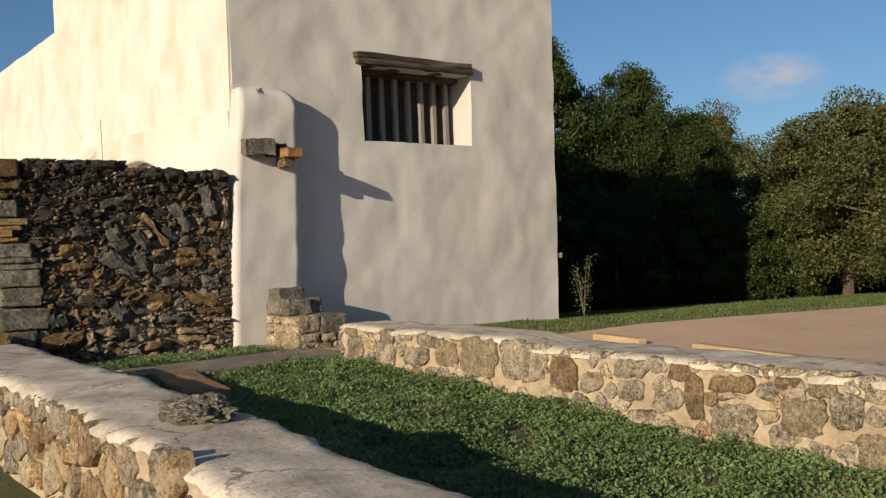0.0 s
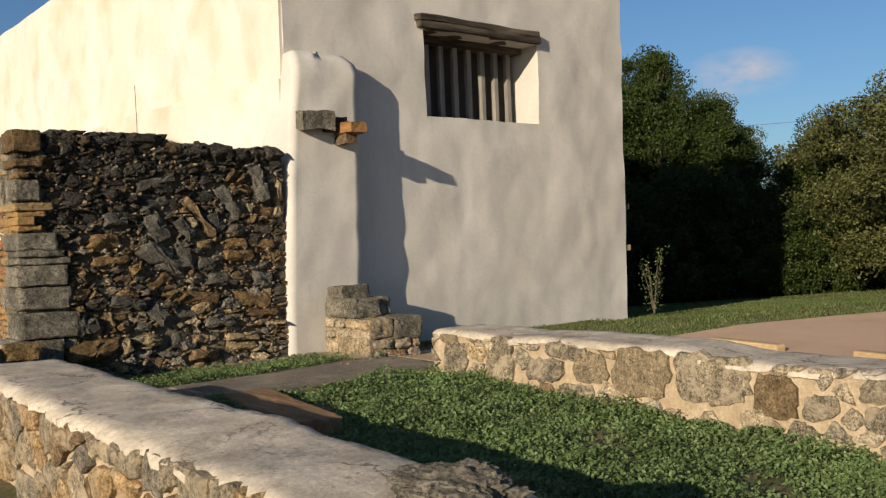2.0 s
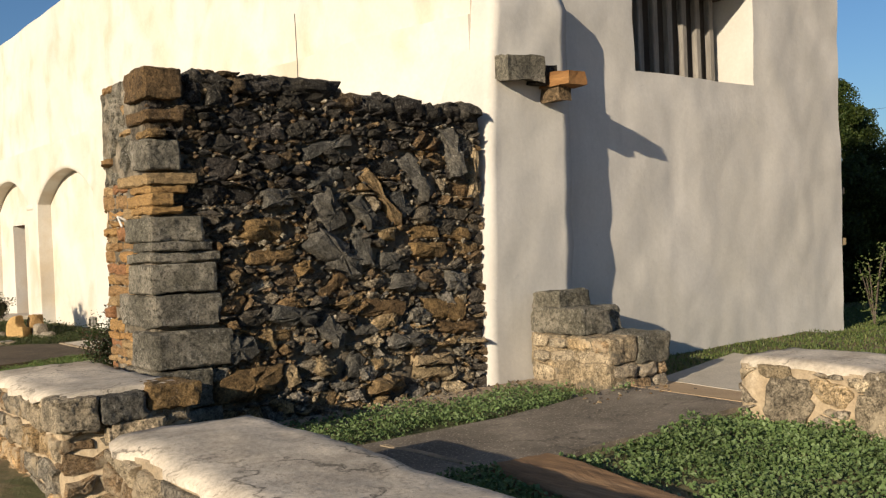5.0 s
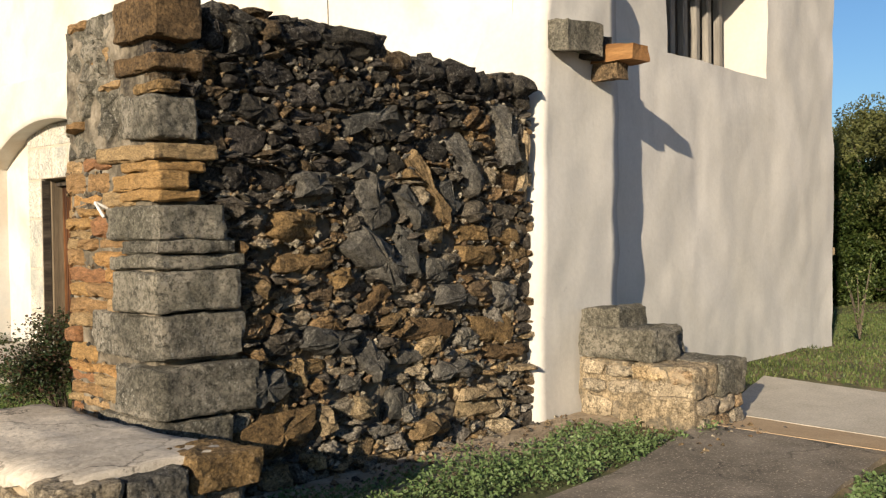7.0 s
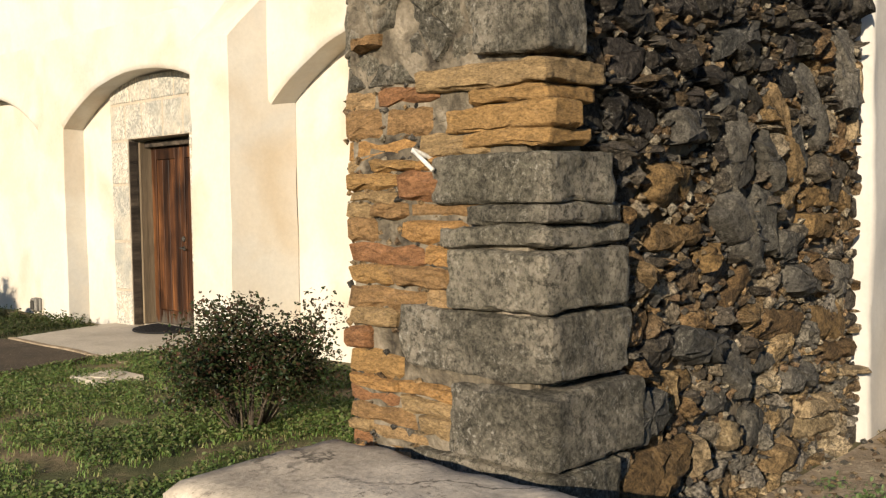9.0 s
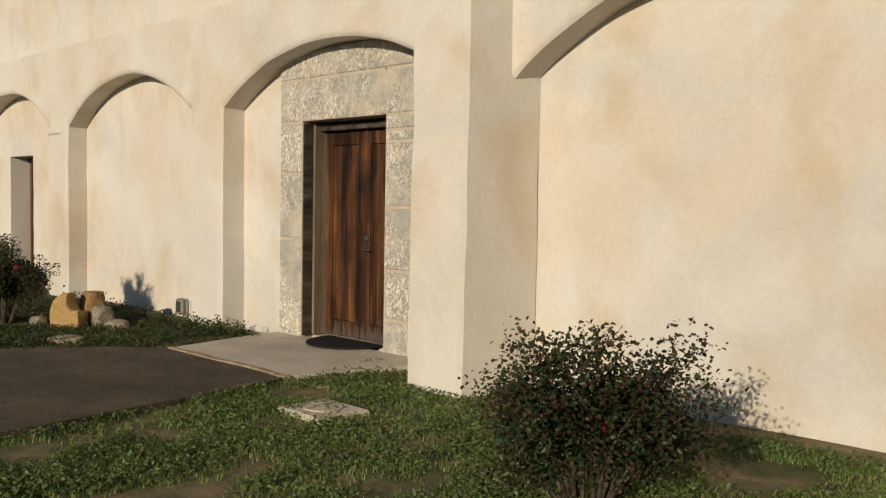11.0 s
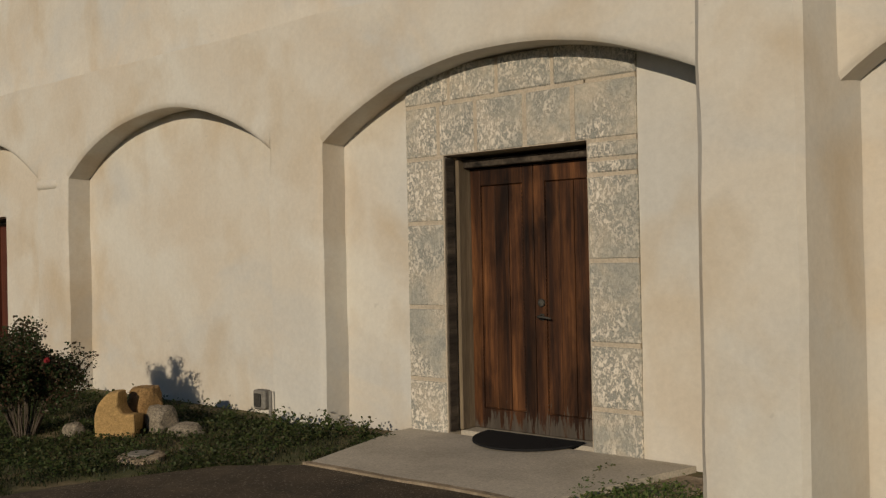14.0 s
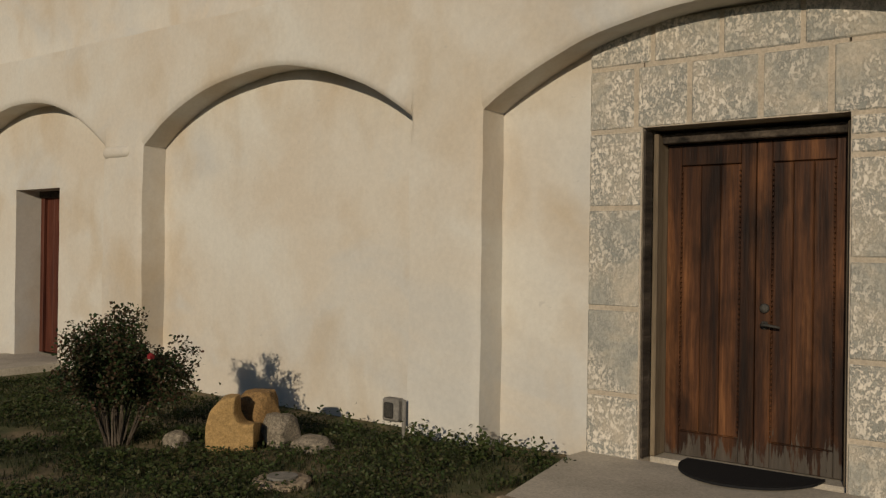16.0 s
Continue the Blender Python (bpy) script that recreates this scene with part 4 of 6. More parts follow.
polys = [p for p in polys if not in_quoin(*centre(p), False) and not in_feature(*centre(p)) and centre(p)[1] < rub_top(centre(p)[0]) - 0.02]
front_face = lambda u, v: (Vector((u, 0.03, v)), X, Z, -Y)
# true towards the top and the left, the border broken by noise
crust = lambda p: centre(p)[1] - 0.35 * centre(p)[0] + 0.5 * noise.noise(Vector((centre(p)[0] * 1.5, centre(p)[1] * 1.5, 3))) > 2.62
cut = len(BROWN_SLABS), len(BROWN_SLABS + TAN_SLABS)
lay_stones(feature_polys[:cut[0]], front_face, BROWNSTONE, rubble, rng, 0.004, 0.070, "stone", 0.55, corner=0.05, worn=True)
lay_stones(feature_polys[cut[0]:cut[1]], front_face, TANSTONE, rubble, rng, 0.004, 0.075, "stone", 0.55, corner=0.05, worn=True)
lay_stones(feature_polys[cut[1]:], front_face, GREYSTONE, rubble, rng, 0.004, 0.075, "stone", 0.55, corner=0.05, worn=True)
rim = [p for p in polys if max(q[0] for q in p) > RUB_R - 0.03]
polys = [p for p in polys if p not in rim]
lay_stones(rim, front_face, RUBBLE, rubble, rng, 0.006, 0.03, "stone", 0.25, corner=0.2)
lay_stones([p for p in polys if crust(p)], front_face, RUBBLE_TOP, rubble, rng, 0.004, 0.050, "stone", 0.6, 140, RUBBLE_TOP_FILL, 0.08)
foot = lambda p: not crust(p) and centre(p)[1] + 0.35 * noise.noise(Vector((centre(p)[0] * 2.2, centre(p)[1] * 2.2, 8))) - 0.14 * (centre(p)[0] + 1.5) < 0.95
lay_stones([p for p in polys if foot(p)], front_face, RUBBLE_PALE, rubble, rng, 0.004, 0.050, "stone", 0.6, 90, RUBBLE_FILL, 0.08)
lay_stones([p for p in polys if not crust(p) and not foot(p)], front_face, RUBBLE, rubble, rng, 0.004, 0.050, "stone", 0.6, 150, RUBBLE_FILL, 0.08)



def chips(name, polys, to_world, mat, every, size, proud, parent):
    """Pebbles and mortar crumbs wedged into the joints, along the outlines of the stones."""
    vs, fs = [], []
    for p in polys:
        for (ua, va), (ub, vb) in zip(p, p[1:] + p[:1]):
            for _ in range(int(math.hypot(ub - ua, vb - va) / every + rng.random())):
                t, s = rng.random(), size * rng.uniform(0.5, 1.5)
                o, U, V, N = to_world(ua + (ub - ua) * t, va + (vb - va) * t)
                o = o + N * proud * rng.uniform(0.2, 1.2)
                base = len(vs)
                for a, b, c in ((-1, 0, 0), (1, 0, 0), (0, -1, 0), (0, 1, 0), (0, 0, 1), (0.5, 0.5, 0.7), (0, 0, -1)):
                    vs.append(o + (U * (a * 1.2 + rng.uniform(-0.4, 0.4)) + V * (b * 0.8 + rng.uniform(-0.4, 0.4)) + N * (c * 0.8 + rng.uniform(-0.3, 0.3))) * s)
                for f in ((0, 2, 4), (2, 1, 4), (1, 5, 4), (1, 3, 5), (3, 4, 5), (3, 0, 4), (2, 0, 6), (1, 2, 6), (3, 1, 6), (0, 3, 6)):
                    fs.append(tuple(base + k for k in f))
    ob = new(name, mesh_of(name, vs, fs, mat))
    ob.parent = parent
    tagged(ob, kind="stuff")


chips("pebbles", [p for p in polys if centre(p)[0] < RUB_R - 0.12 and centre(p)[1] < rub_top(centre(p)[0]) - 0.16] + feature_polys, front_face, RUBBLE_FILL, 0.10, 0.019, 0.040, rubble)

side_polys = courses(rng, (-RUB_BACK, -0.2, 0.25, 2.10), (0.04, 0.12), (0.10, 0.42))
side_polys = [p for p in side_polys if not in_quoin(-centre(p)[0], centre(p)[1], True)]
side_face = lambda u, v: (Vector((RUB_L + 0.03, -u, v)), -Y, Z, -X)
part("crusted_face", box(RUB_L + 0.014, RUB_L + 0.06, 0.05, RUB_BACK - 0.03, 2.14, 2.78, cuts=16, rough=0.022, seed=3), GREY_MORTAR, rubble, "pitted grey crust")
part("side_mortar", box(RUB_L + 0.012, RUB_L + 0.06, 0.05, RUB_BACK - 0.03, 0.2, 2.14, cuts=9, rough=0.012, seed=3), GREY_MORTAR, rubble, "grey gritty mortar")
lay_stones(side_polys, side_face, SLATE, rubble, rng, -0.008, 0.034, "slab_stone", 0.5)
chips("crumbs", side_polys, side_face, RUBBLE_FILL, 0.12, 0.016, 0.02, rubble)
polys = cells(scatter(rng, (-RUB_BACK, -0.2, 2.1, 2.8), 40, 0.006, 0.3), (-RUB_BACK, -0.2, 2.11, 2.82))
lay_stones([p for p in polys if not in_quoin(-centre(p)[0], centre(p)[1], True)], side_face, QUOIN, rubble, rng, -0.006, 0.024, "stone", 0.7, corner=0.06)
lay_stones([[(u, v), (u + w, v + 0.01), (u + w, v + h), (u, v + h)] for u, v, w, h in ((-0.88, 2.76, 0.22, 0.06), (-0.62, 2.56, 0.20, 0.09), (-0.55, 2.42, 0.24, 0.05), (-0.84, 2.24, 0.15, 0.06))], side_face, SLATE, rubble, rng, 0.0, 0.045, "slab_stone", 0.5)

# capping stones along the broken top
x = RUB_L + 0.3
while x < RUB_R - 0.05:
    w = min(rng.uniform(0.12, 0.42), RUB_R - 0.01 - x)
    t = rub_top(x + w / 2)
    for y0, y1 in ((-0.06, 0.26), (0.27, 0.58), (0.59, 0.92)):
        bm = rough_block(x - 0.02, x + w + 0.01, y0 + rng.uniform(-0.03, 0.02), y1 + 0.01, t - 0.16, t + rng.uniform(-0.03, 0.025), x * 9 + y0, 4, 0.032, 0.07)
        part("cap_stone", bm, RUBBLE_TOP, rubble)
    x += w


# ---------- low walls ----------
def low_wall(name, label, x0, x1, y0, y1, top, side_lumps=0.02):
    """A mortared core with a lumpy cement cap. top(y) is the cap's height."""
    root = tagged(new(name), label, "low wall", kind="structure")
    bm = bmesh.new()
    rows = []
    xs = steps_between(x0 + 0.012, x1 - 0.02, 0.06)
    for y in steps_between(y0 + 0.03, y1 - 0.02, 0.06):
        row = []
        lean = wall_lean(y, x0) + 0.018 * noise.noise(Vector((y * 5, x0, 0)))
        for i, x in enumerate(xs):
            e = min(i, len(xs) - 1 - i) / (len(xs) / 2)
            p = Vector((x + lean, y, top(y)))
            p.z += 0.022 * noise.noise(p * 1.7) + 0.010 * noise.noise(p * 8) - 0.03 * max(0, 1 - e * 4.5) ** 2
            if i in (0, len(xs) - 1):
                p.x += 0.05 * noise.noise(p * 7)
            row.append(bm.verts.new(p))
        rows.append(row)
    for a, b in zip(rows, rows[1:]):
        for k in range(len(a) - 1):
            bm.faces.new((a[k], a[k + 1], b[k + 1], b[k]))
    rim = [r[0] for r in rows] + rows[-1][1:] + [r[-1] for r in rows[-2::-1]] + rows[0][-2:0:-1]
    low = [bm.verts.new((v.co.x, v.co.y, v.co.z - 0.02 - 0.035 * abs(noise.noise(v.co * 6)))) for v in rim]
    for k in range(len(rim)):
        j = (k + 1) % len(rim)
        bm.faces.new((rim[k], rim[j], low[j], low[k]))
    part("cap", bm, CAP, root, "smooth pale cement cap with dark weathering", True)
    bm = bmesh.new()
    rows = []
    for y in steps_between(y0 + 0.03, y1 - 0.03, 0.1):
        lean = wall_lean(y, x0)
        row = []
        for k in range(6):
            z = -0.3 + (top(y) - 0.04 + 0.3) * k / 5
            row.append(bm.verts.new((x0 + 0.03 + lean + side_lumps * noise.noise(Vector((y * 3, z * 4, 1))), y, z)))
        for k in range(6):
            z = top(y) - 0.04 - (top(y) - 0.04 + 0.3) * k / 5
            row.append(bm.verts.new((x1 - 0.03 + lean + side_lumps * noise.noise(Vector((y * 3, z * 4, 8))), y, z)))
        rows.append(row)
    for a, b in zip(rows, rows[1:]):
        for k in range(12):
            j = (k + 1) % 12
            bm.faces.new((a[k], a[j], b[j], b[k]))
    bm.faces.new(rows[0])
    bm.faces.new(rows[-1][::-1])
    part("mortar_core", bm, MORTAR, root, "pale sandy mortar", True)
    return root


def wall_lean(y, x0):
    bend = 0.09 * min(1.0, max(0.0, (y + 4.5) / 2.5)) if x0 < -4 else 0.0
    return bend + 0.05 * noise.noise(Vector((y * 0.8, x0, 0)))


far_top = lambda y: 0.76 - 0.004 * abs(y + 2) - 0.05 * min(1.0, max(0.0, (-5.1 - y) / 0.5))
FAR_X = 0.10
far_wall = low_wall("wall_low_far", "low mortared stone wall with a pale cement cap", FAR_X, FAR_X + 0.78, -14.5, -2.28, far_top)
# its large stones: distance along the wall, height, length, breadth, slant
FAR_GREY = [(5.43, 0.55, 0.66, 0.40, 3), (2.66, 0.50, 0.36, 0.32, 4), (3.30, 0.66, 0.27, 0.17, 4), (4.03, 0.67, 0.44, 0.14, 2), (3.28, 0.48, 0.33, 0.30, 5), (3.81, 0.49, 0.48, 0.20, 3), (4.15, 0.33, 0.40, 0.14, 5), (7.59, 0.27, 0.44, 0.24, 7), (8.45, 0.45, 0.22, 0.24, 6),
            (6.68, 0.58, 0.36, 0.15, 4), (6.66, 0.41, 0.28, 0.15, 5), (7.02, 0.38, 0.31, 0.18, 6), (6.24, 0.44, 0.24, 0.17, 5), (6.77, 0.20, 0.30, 0.14, 7), (7.88, 0.52, 0.15, 0.12, 5), (9.2, 0.46, 0.42, 0.26, 4), (10.3, 0.40, 0.5, 0.3, 3)]
FAR_BROWN = [(5.94, 0.49, 0.30, 0.33, 4), (4.80, 0.56, 0.56, 0.40, 3), (4.30, 0.55, 0.36, 0.26, 4), (7.27, 0.42, 0.17, 0.34, 6), (7.58, 0.54, 0.38, 0.13, 5), (7.42, 0.42, 0.11, 0.10, 6), (8.14, 0.38, 0.34, 0.28, 7), (8.29, 0.57, 0.20, 0.09, 5), (8.62, 0.20, 0.24, 0.23, 8),
             (7.15, 0.59, 0.22, 0.12, 4), (8.05, 0.59, 0.20, 0.07, 5), (3.82, 0.32, 0.15, 0.12, 6), (2.56, 0.69, 0.22, 0.08, 0), (9.6, 0.30, 0.3, 0.2, 5)]


def slab_outline(fx, fz, fl, fw, fa):
    ca, sa = math.cos(radians(fa)), math.sin(radians(fa))
    pts = [(p + rng.uniform(-0.12, 0.12), q + rng.uniform(-0.12, 0.12)) for p, q in ((-1, -0.7), (-0.3, -1), (0.7, -0.95), (1, -0.3), (0.95, 0.75), (0.2, 1), (-0.85, 0.9))]
    fl, fw, fz = fl + 0.03, fw + 0.03, fz
    return [(fx + a * fl / 2 * ca - b * fw / 2 * sa, fz + a * fl / 2 * sa + b * fw / 2 * ca) for a, b in pts]


def clear_of(poly, slabs):
    cu, cv = centre(poly)
    return all(abs(cu - fx) > fl * 0.5 + 0.01 or abs(cv - fz) > fw * 0.5 + 0.01 for fx, fz, fl, fw, _ in slabs)


polys = stretched(cells(scatter(rng, (2.30 / 1.3, 13.5 / 1.3, 0.0, 0.72), 340, 0.01, 0.35), (2.30 / 1.3, 13.5 / 1.3, -0.15, 0.705)), 1.3)
polys = [p for p in polys if centre(p)[1] > ground_z(0, -centre(p)[0]) + 0.02 and clear_of(p, FAR_GREY + FAR_BROWN)]
far_face = lambda u, v: (Vector((FAR_X + 0.015 + wall_lean(-u, FAR_X), -u, v)), -Y, Z, -X)
lay_stones(polys, far_face, WALLSTONE, far_wall, rng, 0.006, 0.016, "stone", 0.7, corner=0.2, worn=True)
lay_stones([slab_outline(*f) for f in FAR_GREY], far_face, FARGREY, far_wall, rng, 0.006, 0.022, "stone", 0.5, corner=0.16, worn=True)
lay_stones([slab_outline(*f) for f in FAR_BROWN], far_face, FARBROWN, far_wall, rng, 0.006, 0.022, "stone", 0.5, corner=0.16, worn=True)

near_top = lambda y: 0.85 - 0.0 * y if y > -3 else 0.85 - 0.0048 * (y + 3) ** 2
NEAR_X = -4.06
near_wall = low_wall("wall_low_near", "low stone wall with a broad worn cement cap", NEAR_X, NEAR_X + 0.75, -14.5, -1.93, near_top)
polys = stretched(cells(scatter(rng, (1.93 / 1.3, 11.5 / 1.3, 0.0, 0.8), 210, 0.02, 0.35), (1.93 / 1.3, 11.5 / 1.3, -0.1, 0.80)), 1.3)
polys = [p for p in polys if ground_z(-4.3, -centre(p)[0]) < centre(p)[1] < near_top(-centre(p)[0]) - 0.06]
lay_stones(polys, lambda u, v: (Vector((NEAR_X + 0.02 + wall_lean(-u, NEAR_X), -u, v)), -Y, Z, -X), NEARSTONE, near_wall, rng, 0.003, 0.026, "stone", 0.75, corner=0.09)

BLK = (-3.88, -3.10, -0.90, 0.74)
block = low_wall("wall_stub", "end block of the low stone wall with a cement cap", BLK[0], BLK[1], BLK[2], BLK[3], lambda y: 0.875)
polys = courses(rng, (-BLK[3] + 0.02, -BLK[2] - 0.02, 0.25, 0.855), (0.09, 0.2), (0.14, 0.34))
lay_stones(polys, lambda u, v: (Vector((BLK[0] + 0.02 + wall_lean(-u, BLK[0]), -u, v)), -Y, Z, -X), NEARSTONE, block, rng, 0.006, 0.026, "stone", 0.7, corner=0.06)
polys = courses(rng, (BLK[0] + 0.02, BLK[1] - 0.02, 0.22, 0.86), (0.07, 0.19), (0.18, 0.4))
lay_stones(polys, lambda u, v: (Vector((u, BLK[2] + 0.03, v)), X, Z, -Y), NEARSTONE, block, rng, 0.006, 0.028, "stone", 0.7, corner=0.06)

for x0, x1, y0, y1, z0, z1, mat in ((-3.90, -3.66, -0.95, -0.70, 0.68, 0.87, NEARSTONE), (-3.65, -3.40, -0.955, -0.72, 0.72, 0.868, GREYSTONE), (-3.39, -3.085, -0.95, -0.66, 0.74, 0.885, BROWNSTONE), (-3.62, -3.30, -0.945, -0.74, 0.60, 0.715, NEARSTONE)):
    part("edge_stone", rough_block(x0, x1, y0, y1, z0, z1, x0 * 5, 10, 0.018, 0.016), mat, block)

# loose crusted rock on the near wall's cap
bm = bmesh.new()
bmesh.ops.create_icosphere(bm, subdivisions=5, radius=1)
for v in bm.verts:
    d = 1 + 0.30 * noise.noise(v.co * 1.6) + 0.16 * noise.noise(v.co * 4) + 0.10 * noise.noise(v.co * 9) + 0.07 * noise.noise(v.co * 22)
    v.co = Vector((v.co.x * 0.17, v.co.y * 0.24, max(-0.03, v.co.z * 0.075 + 0.015))) * d
rock = thing("lichen_rock", "rough grey lichen-crusted rock set on the wall cap", "rock", (-3.60, -7.0, 0.80))
part("rock_body", bm, QUOIN, rock)

# ---------- stepped stone stub before the buttress ----------
stub = tagged(new("stone_steps"), "stepped stub of weathered limestone blocks beside the buttress", "stone steps")
for x0, x1, y0, y1, z0, z1 in ((0.40, 0.72, -1.02, -0.52, 0.58, 0.78), (0.73, 1.10, -1.04, -0.50, 0.55, 0.78), (0.36, 0.74, -1.0, -0.45, 0.28, 0.58), (0.75, 1.08, -1.0, -0.45, 0.28, 0.545),
                               (0.42, 0.80, -0.49, -0.08, 0.28, 0.78), (0.81, 1.0, -0.49, -0.08, 0.28, 0.78), (0.42, 0.78, -0.70, -0.08, 0.785, 1.00), (0.79, 0.98, -0.62, -0.08, 0.785, 0.99), (0.46, 0.84, -0.40, -0.07, 1.005, 1.14)):
    part("block", rough_block(x0 - 0.09, x1 - 0.07, y0, y1, z0 - 0.01, z1 + 0.005, x0 * 9 + z0 * 5, 9, 0.018, 0.022), QUOIN if z0 > 0.7 or x0 > 0.72 else STEPSTONE, stub)

stub_side = courses(rng, (0.12, 1.0, 0.27, 0.77), (0.08, 0.17), (0.14, 0.34))
lay_stones(stub_side, lambda u, v: (Vector((0.315, -u, v)), -Y, Z, -X), WALLSTONE, stub, rng, 0.004, 0.03, "stone", 0.5, corner=0.2, worn=True)
stub_front = courses(rng, (0.34, 1.0, 0.27, 0.56), (0.10, 0.17), (0.16, 0.3))
lay_stones(stub_front, lambda u, v: (Vector((u, -1.0, v)), X, Z, -Y), WALLSTONE, stub, rng, 0.004, 0.03, "stone", 0.5, corner=0.2, worn=True)

# ---------- rusty timber step in the court ----------
plank = thing("wooden_plank", "rust-brown worn timber plank step beside the footpath", "plank", (-2.04, -3.12, 0.0), "", -11)
bm = rough_block(-0.20, 0.20, -0.78, 0.86, 0.30, 0.445, 4, 14, 0.008, 0.03)
part("board", bm, PLANKWOOD, plank)
for y in (-0.62, 0.70):
    part("support", box(-0.16, 0.16, y - 0.07, y + 0.07, 0.12, 0.31, 0.01), OLDWOOD, plank)

# thin rod standing on the ruined wall
rod = thing("metal_rod", "thin dark metal rod standing on the ruined wall", "rod", (-1.67, 0.29, 2.6))
part("rod_body", tube([(0, 0, 0), (0.004, 0, 0.4), (0, 0.006, 0.80)], 0.0035, 6), IRON, rod)
# short white pipe end in the side of the ruined wall
pipe = thing("white_pipe", "short white pipe stub stuck in the rubble wall", "pipe", (-3.0, 0.45, 1.835))
part("pipe_body", tube([(0.05, 0.0, 0.0), (-0.02, 0.05, 0.036), (-0.025, 0.054, 0.038)], 0.009, 8), PIPEWHITE, pipe, "", True)
part("pipe_tail", tube([(-0.02, 0.05, 0.036), (-0.03, -0.05, -0.034)], 0.008, 8), PIPEWHITE, pipe, "", True)
# pale crumbled soil at the foot of the ruined wall
sheet("ground_rubble_foot", [(-2.6, -0.45), (-0.4, -0.62), (0.35, -0.55), (0.35, -0.08), (-2.6, -0.02)], SANDSOIL, 0.018, "pale crumbled soil at the wall foot", "soil", step=0.12)
sheet("ground_dry_patch", [(-1.25, 6.27), (-1.2, 5.98), (-0.6, 5.8), (-0.12, 5.75), (-0.1, 6.04)], SANDSOIL, 0.016, "dry brown soil patch beside the door slab", "soil", step=0.1)

# crumbled stone chips at the wall foot
chip_v, chip_f = [], []
for _ in range(260):
    side = rng.random() < 0.75
    cx, cy = (rng.uniform(-2.8, 0.2), -0.06 - abs(rng.gauss(0, 0.22))) if side else (rng.uniform(-0.3, 0.9), rng.uniform(-1.4, -1.0))
    s = rng.uniform(0.008, 0.028)
    base = len(chip_v)
    c = Vector((cx, cy, ground_z(cx, cy) + 0.02 + s * 0.3))
    for d in ((1, 0, 0), (-1, 0, 0), (0, 1, 0), (0, -1, 0), (0, 0, 0.7), (0, 0, -0.7)):
        chip_v.append(c + Vector(d) * s * rng.uniform(0.6, 1.4) + Vector((rng.uniform(-1, 1), rng.uniform(-1, 1), rng.uniform(-1, 1))) * s * 0.3)
    chip_f += [tuple(base + k for k in f) for f in ((0, 2, 4), (2, 1, 4), (1, 3, 4), (3, 0, 4), (2, 0, 5), (1, 2, 5), (3, 1, 5), (0, 3, 5))]
tagged(new("stone_chips", mesh_of("stone_chips", chip_v, chip_f, RUBBLE_FILL)), "crumbled stone chips at the wall foot", "stone chips", kind="stuff")


# ---------- doorway with stone surround ----------
surround = tagged(new("trim_door"), "grey stone door surround with flaking limewash", "door surround", kind="structure")
SX0, SX1 = 0.035, 0.52
BLOCKS = []
for ya, yb, zs in ((8.005, 8.39, (0.2, 0.72, 1.28, 1.93, 2.43)), (6.38, 6.765, (0.2, 0.62, 1.06, 1.62, 2.20, 2.30, 2.43))):
    BLOCKS += [(ya, yb, a, b) for a, b in zip(zs, zs[1:])]
lint = (6.38, 6.86, 7.26, 7.70, 8.06, 8.39)
BLOCKS += [(a, b, 2.43, 2.84) for a, b in zip(lint, lint[1:])]
head = (6.38, 7.02, 7.50, 7.95, 8.39)
BLOCKS += [(a, b, 2.84, 3.13) for a, b in zip(head, head[1:])]
for i, (ya, yb, za, zb) in enumerate(BLOCKS):
    part("stone_block", box(SX0 + 0.006 * noise.noise(Vector((i, 2.3, 0))), SX1, ya + 0.014 * (ya > 6.4), yb - 0.014 * (yb < 8.38), za + 0.012, zb - 0.012, 0.010), PEEL, surround)
part("joint_mortar", box(SX0 + 0.008, SX1 - 0.02, 6.385, 6.755, 0.2, 3.12, 0), TANJOINT, surround)
part("joint_mortar", box(SX0 + 0.008, SX1 - 0.02, 8.012, 8.385, 0.2, 3.12, 0), TANJOINT, surround)
part("joint_mortar", box(SX0 + 0.008, SX1 - 0.02, 6.77, 8.0, 2.44, 3.12, 0), TANJOINT, surround)

door = tagged(new("door_1"), "closed double door of weathered reddish-brown wood", "door", kind="structure")
Z0, Z1, DX = 0.335, 2.42, 0.27
part("door_frame", box(0.15, DX + 0.10, 7.955, 7.988, Z0, Z1 - 0.01, 0.006), FRAMEWOOD, door, "pale worn timber frame")
part("door_frame", box(0.15, DX + 0.10, 6.778, 6.80, Z0, Z1 - 0.01, 0.006), FRAMEWOOD, door)
part("door_frame", box(DX - 0.06, DX + 0.12, 6.80, 7.955, Z1 - 0.07, Z1 - 0.01, 0.006), OLDWOOD, door)
# thin dark strip added over the jamb, standing for its stained stone face
part("jamb_stain_strip", box(0.045, 0.148, 7.99, 8.004, Z0, Z1, 0.002), OLDWOOD, door, "thin dark strip for the stained stone jamb face")
part("threshold", box(0.16, DX + 0.16, 6.775, 7.995, 0.2, Z0 - 0.004, 0.01), CONCRETE, door)
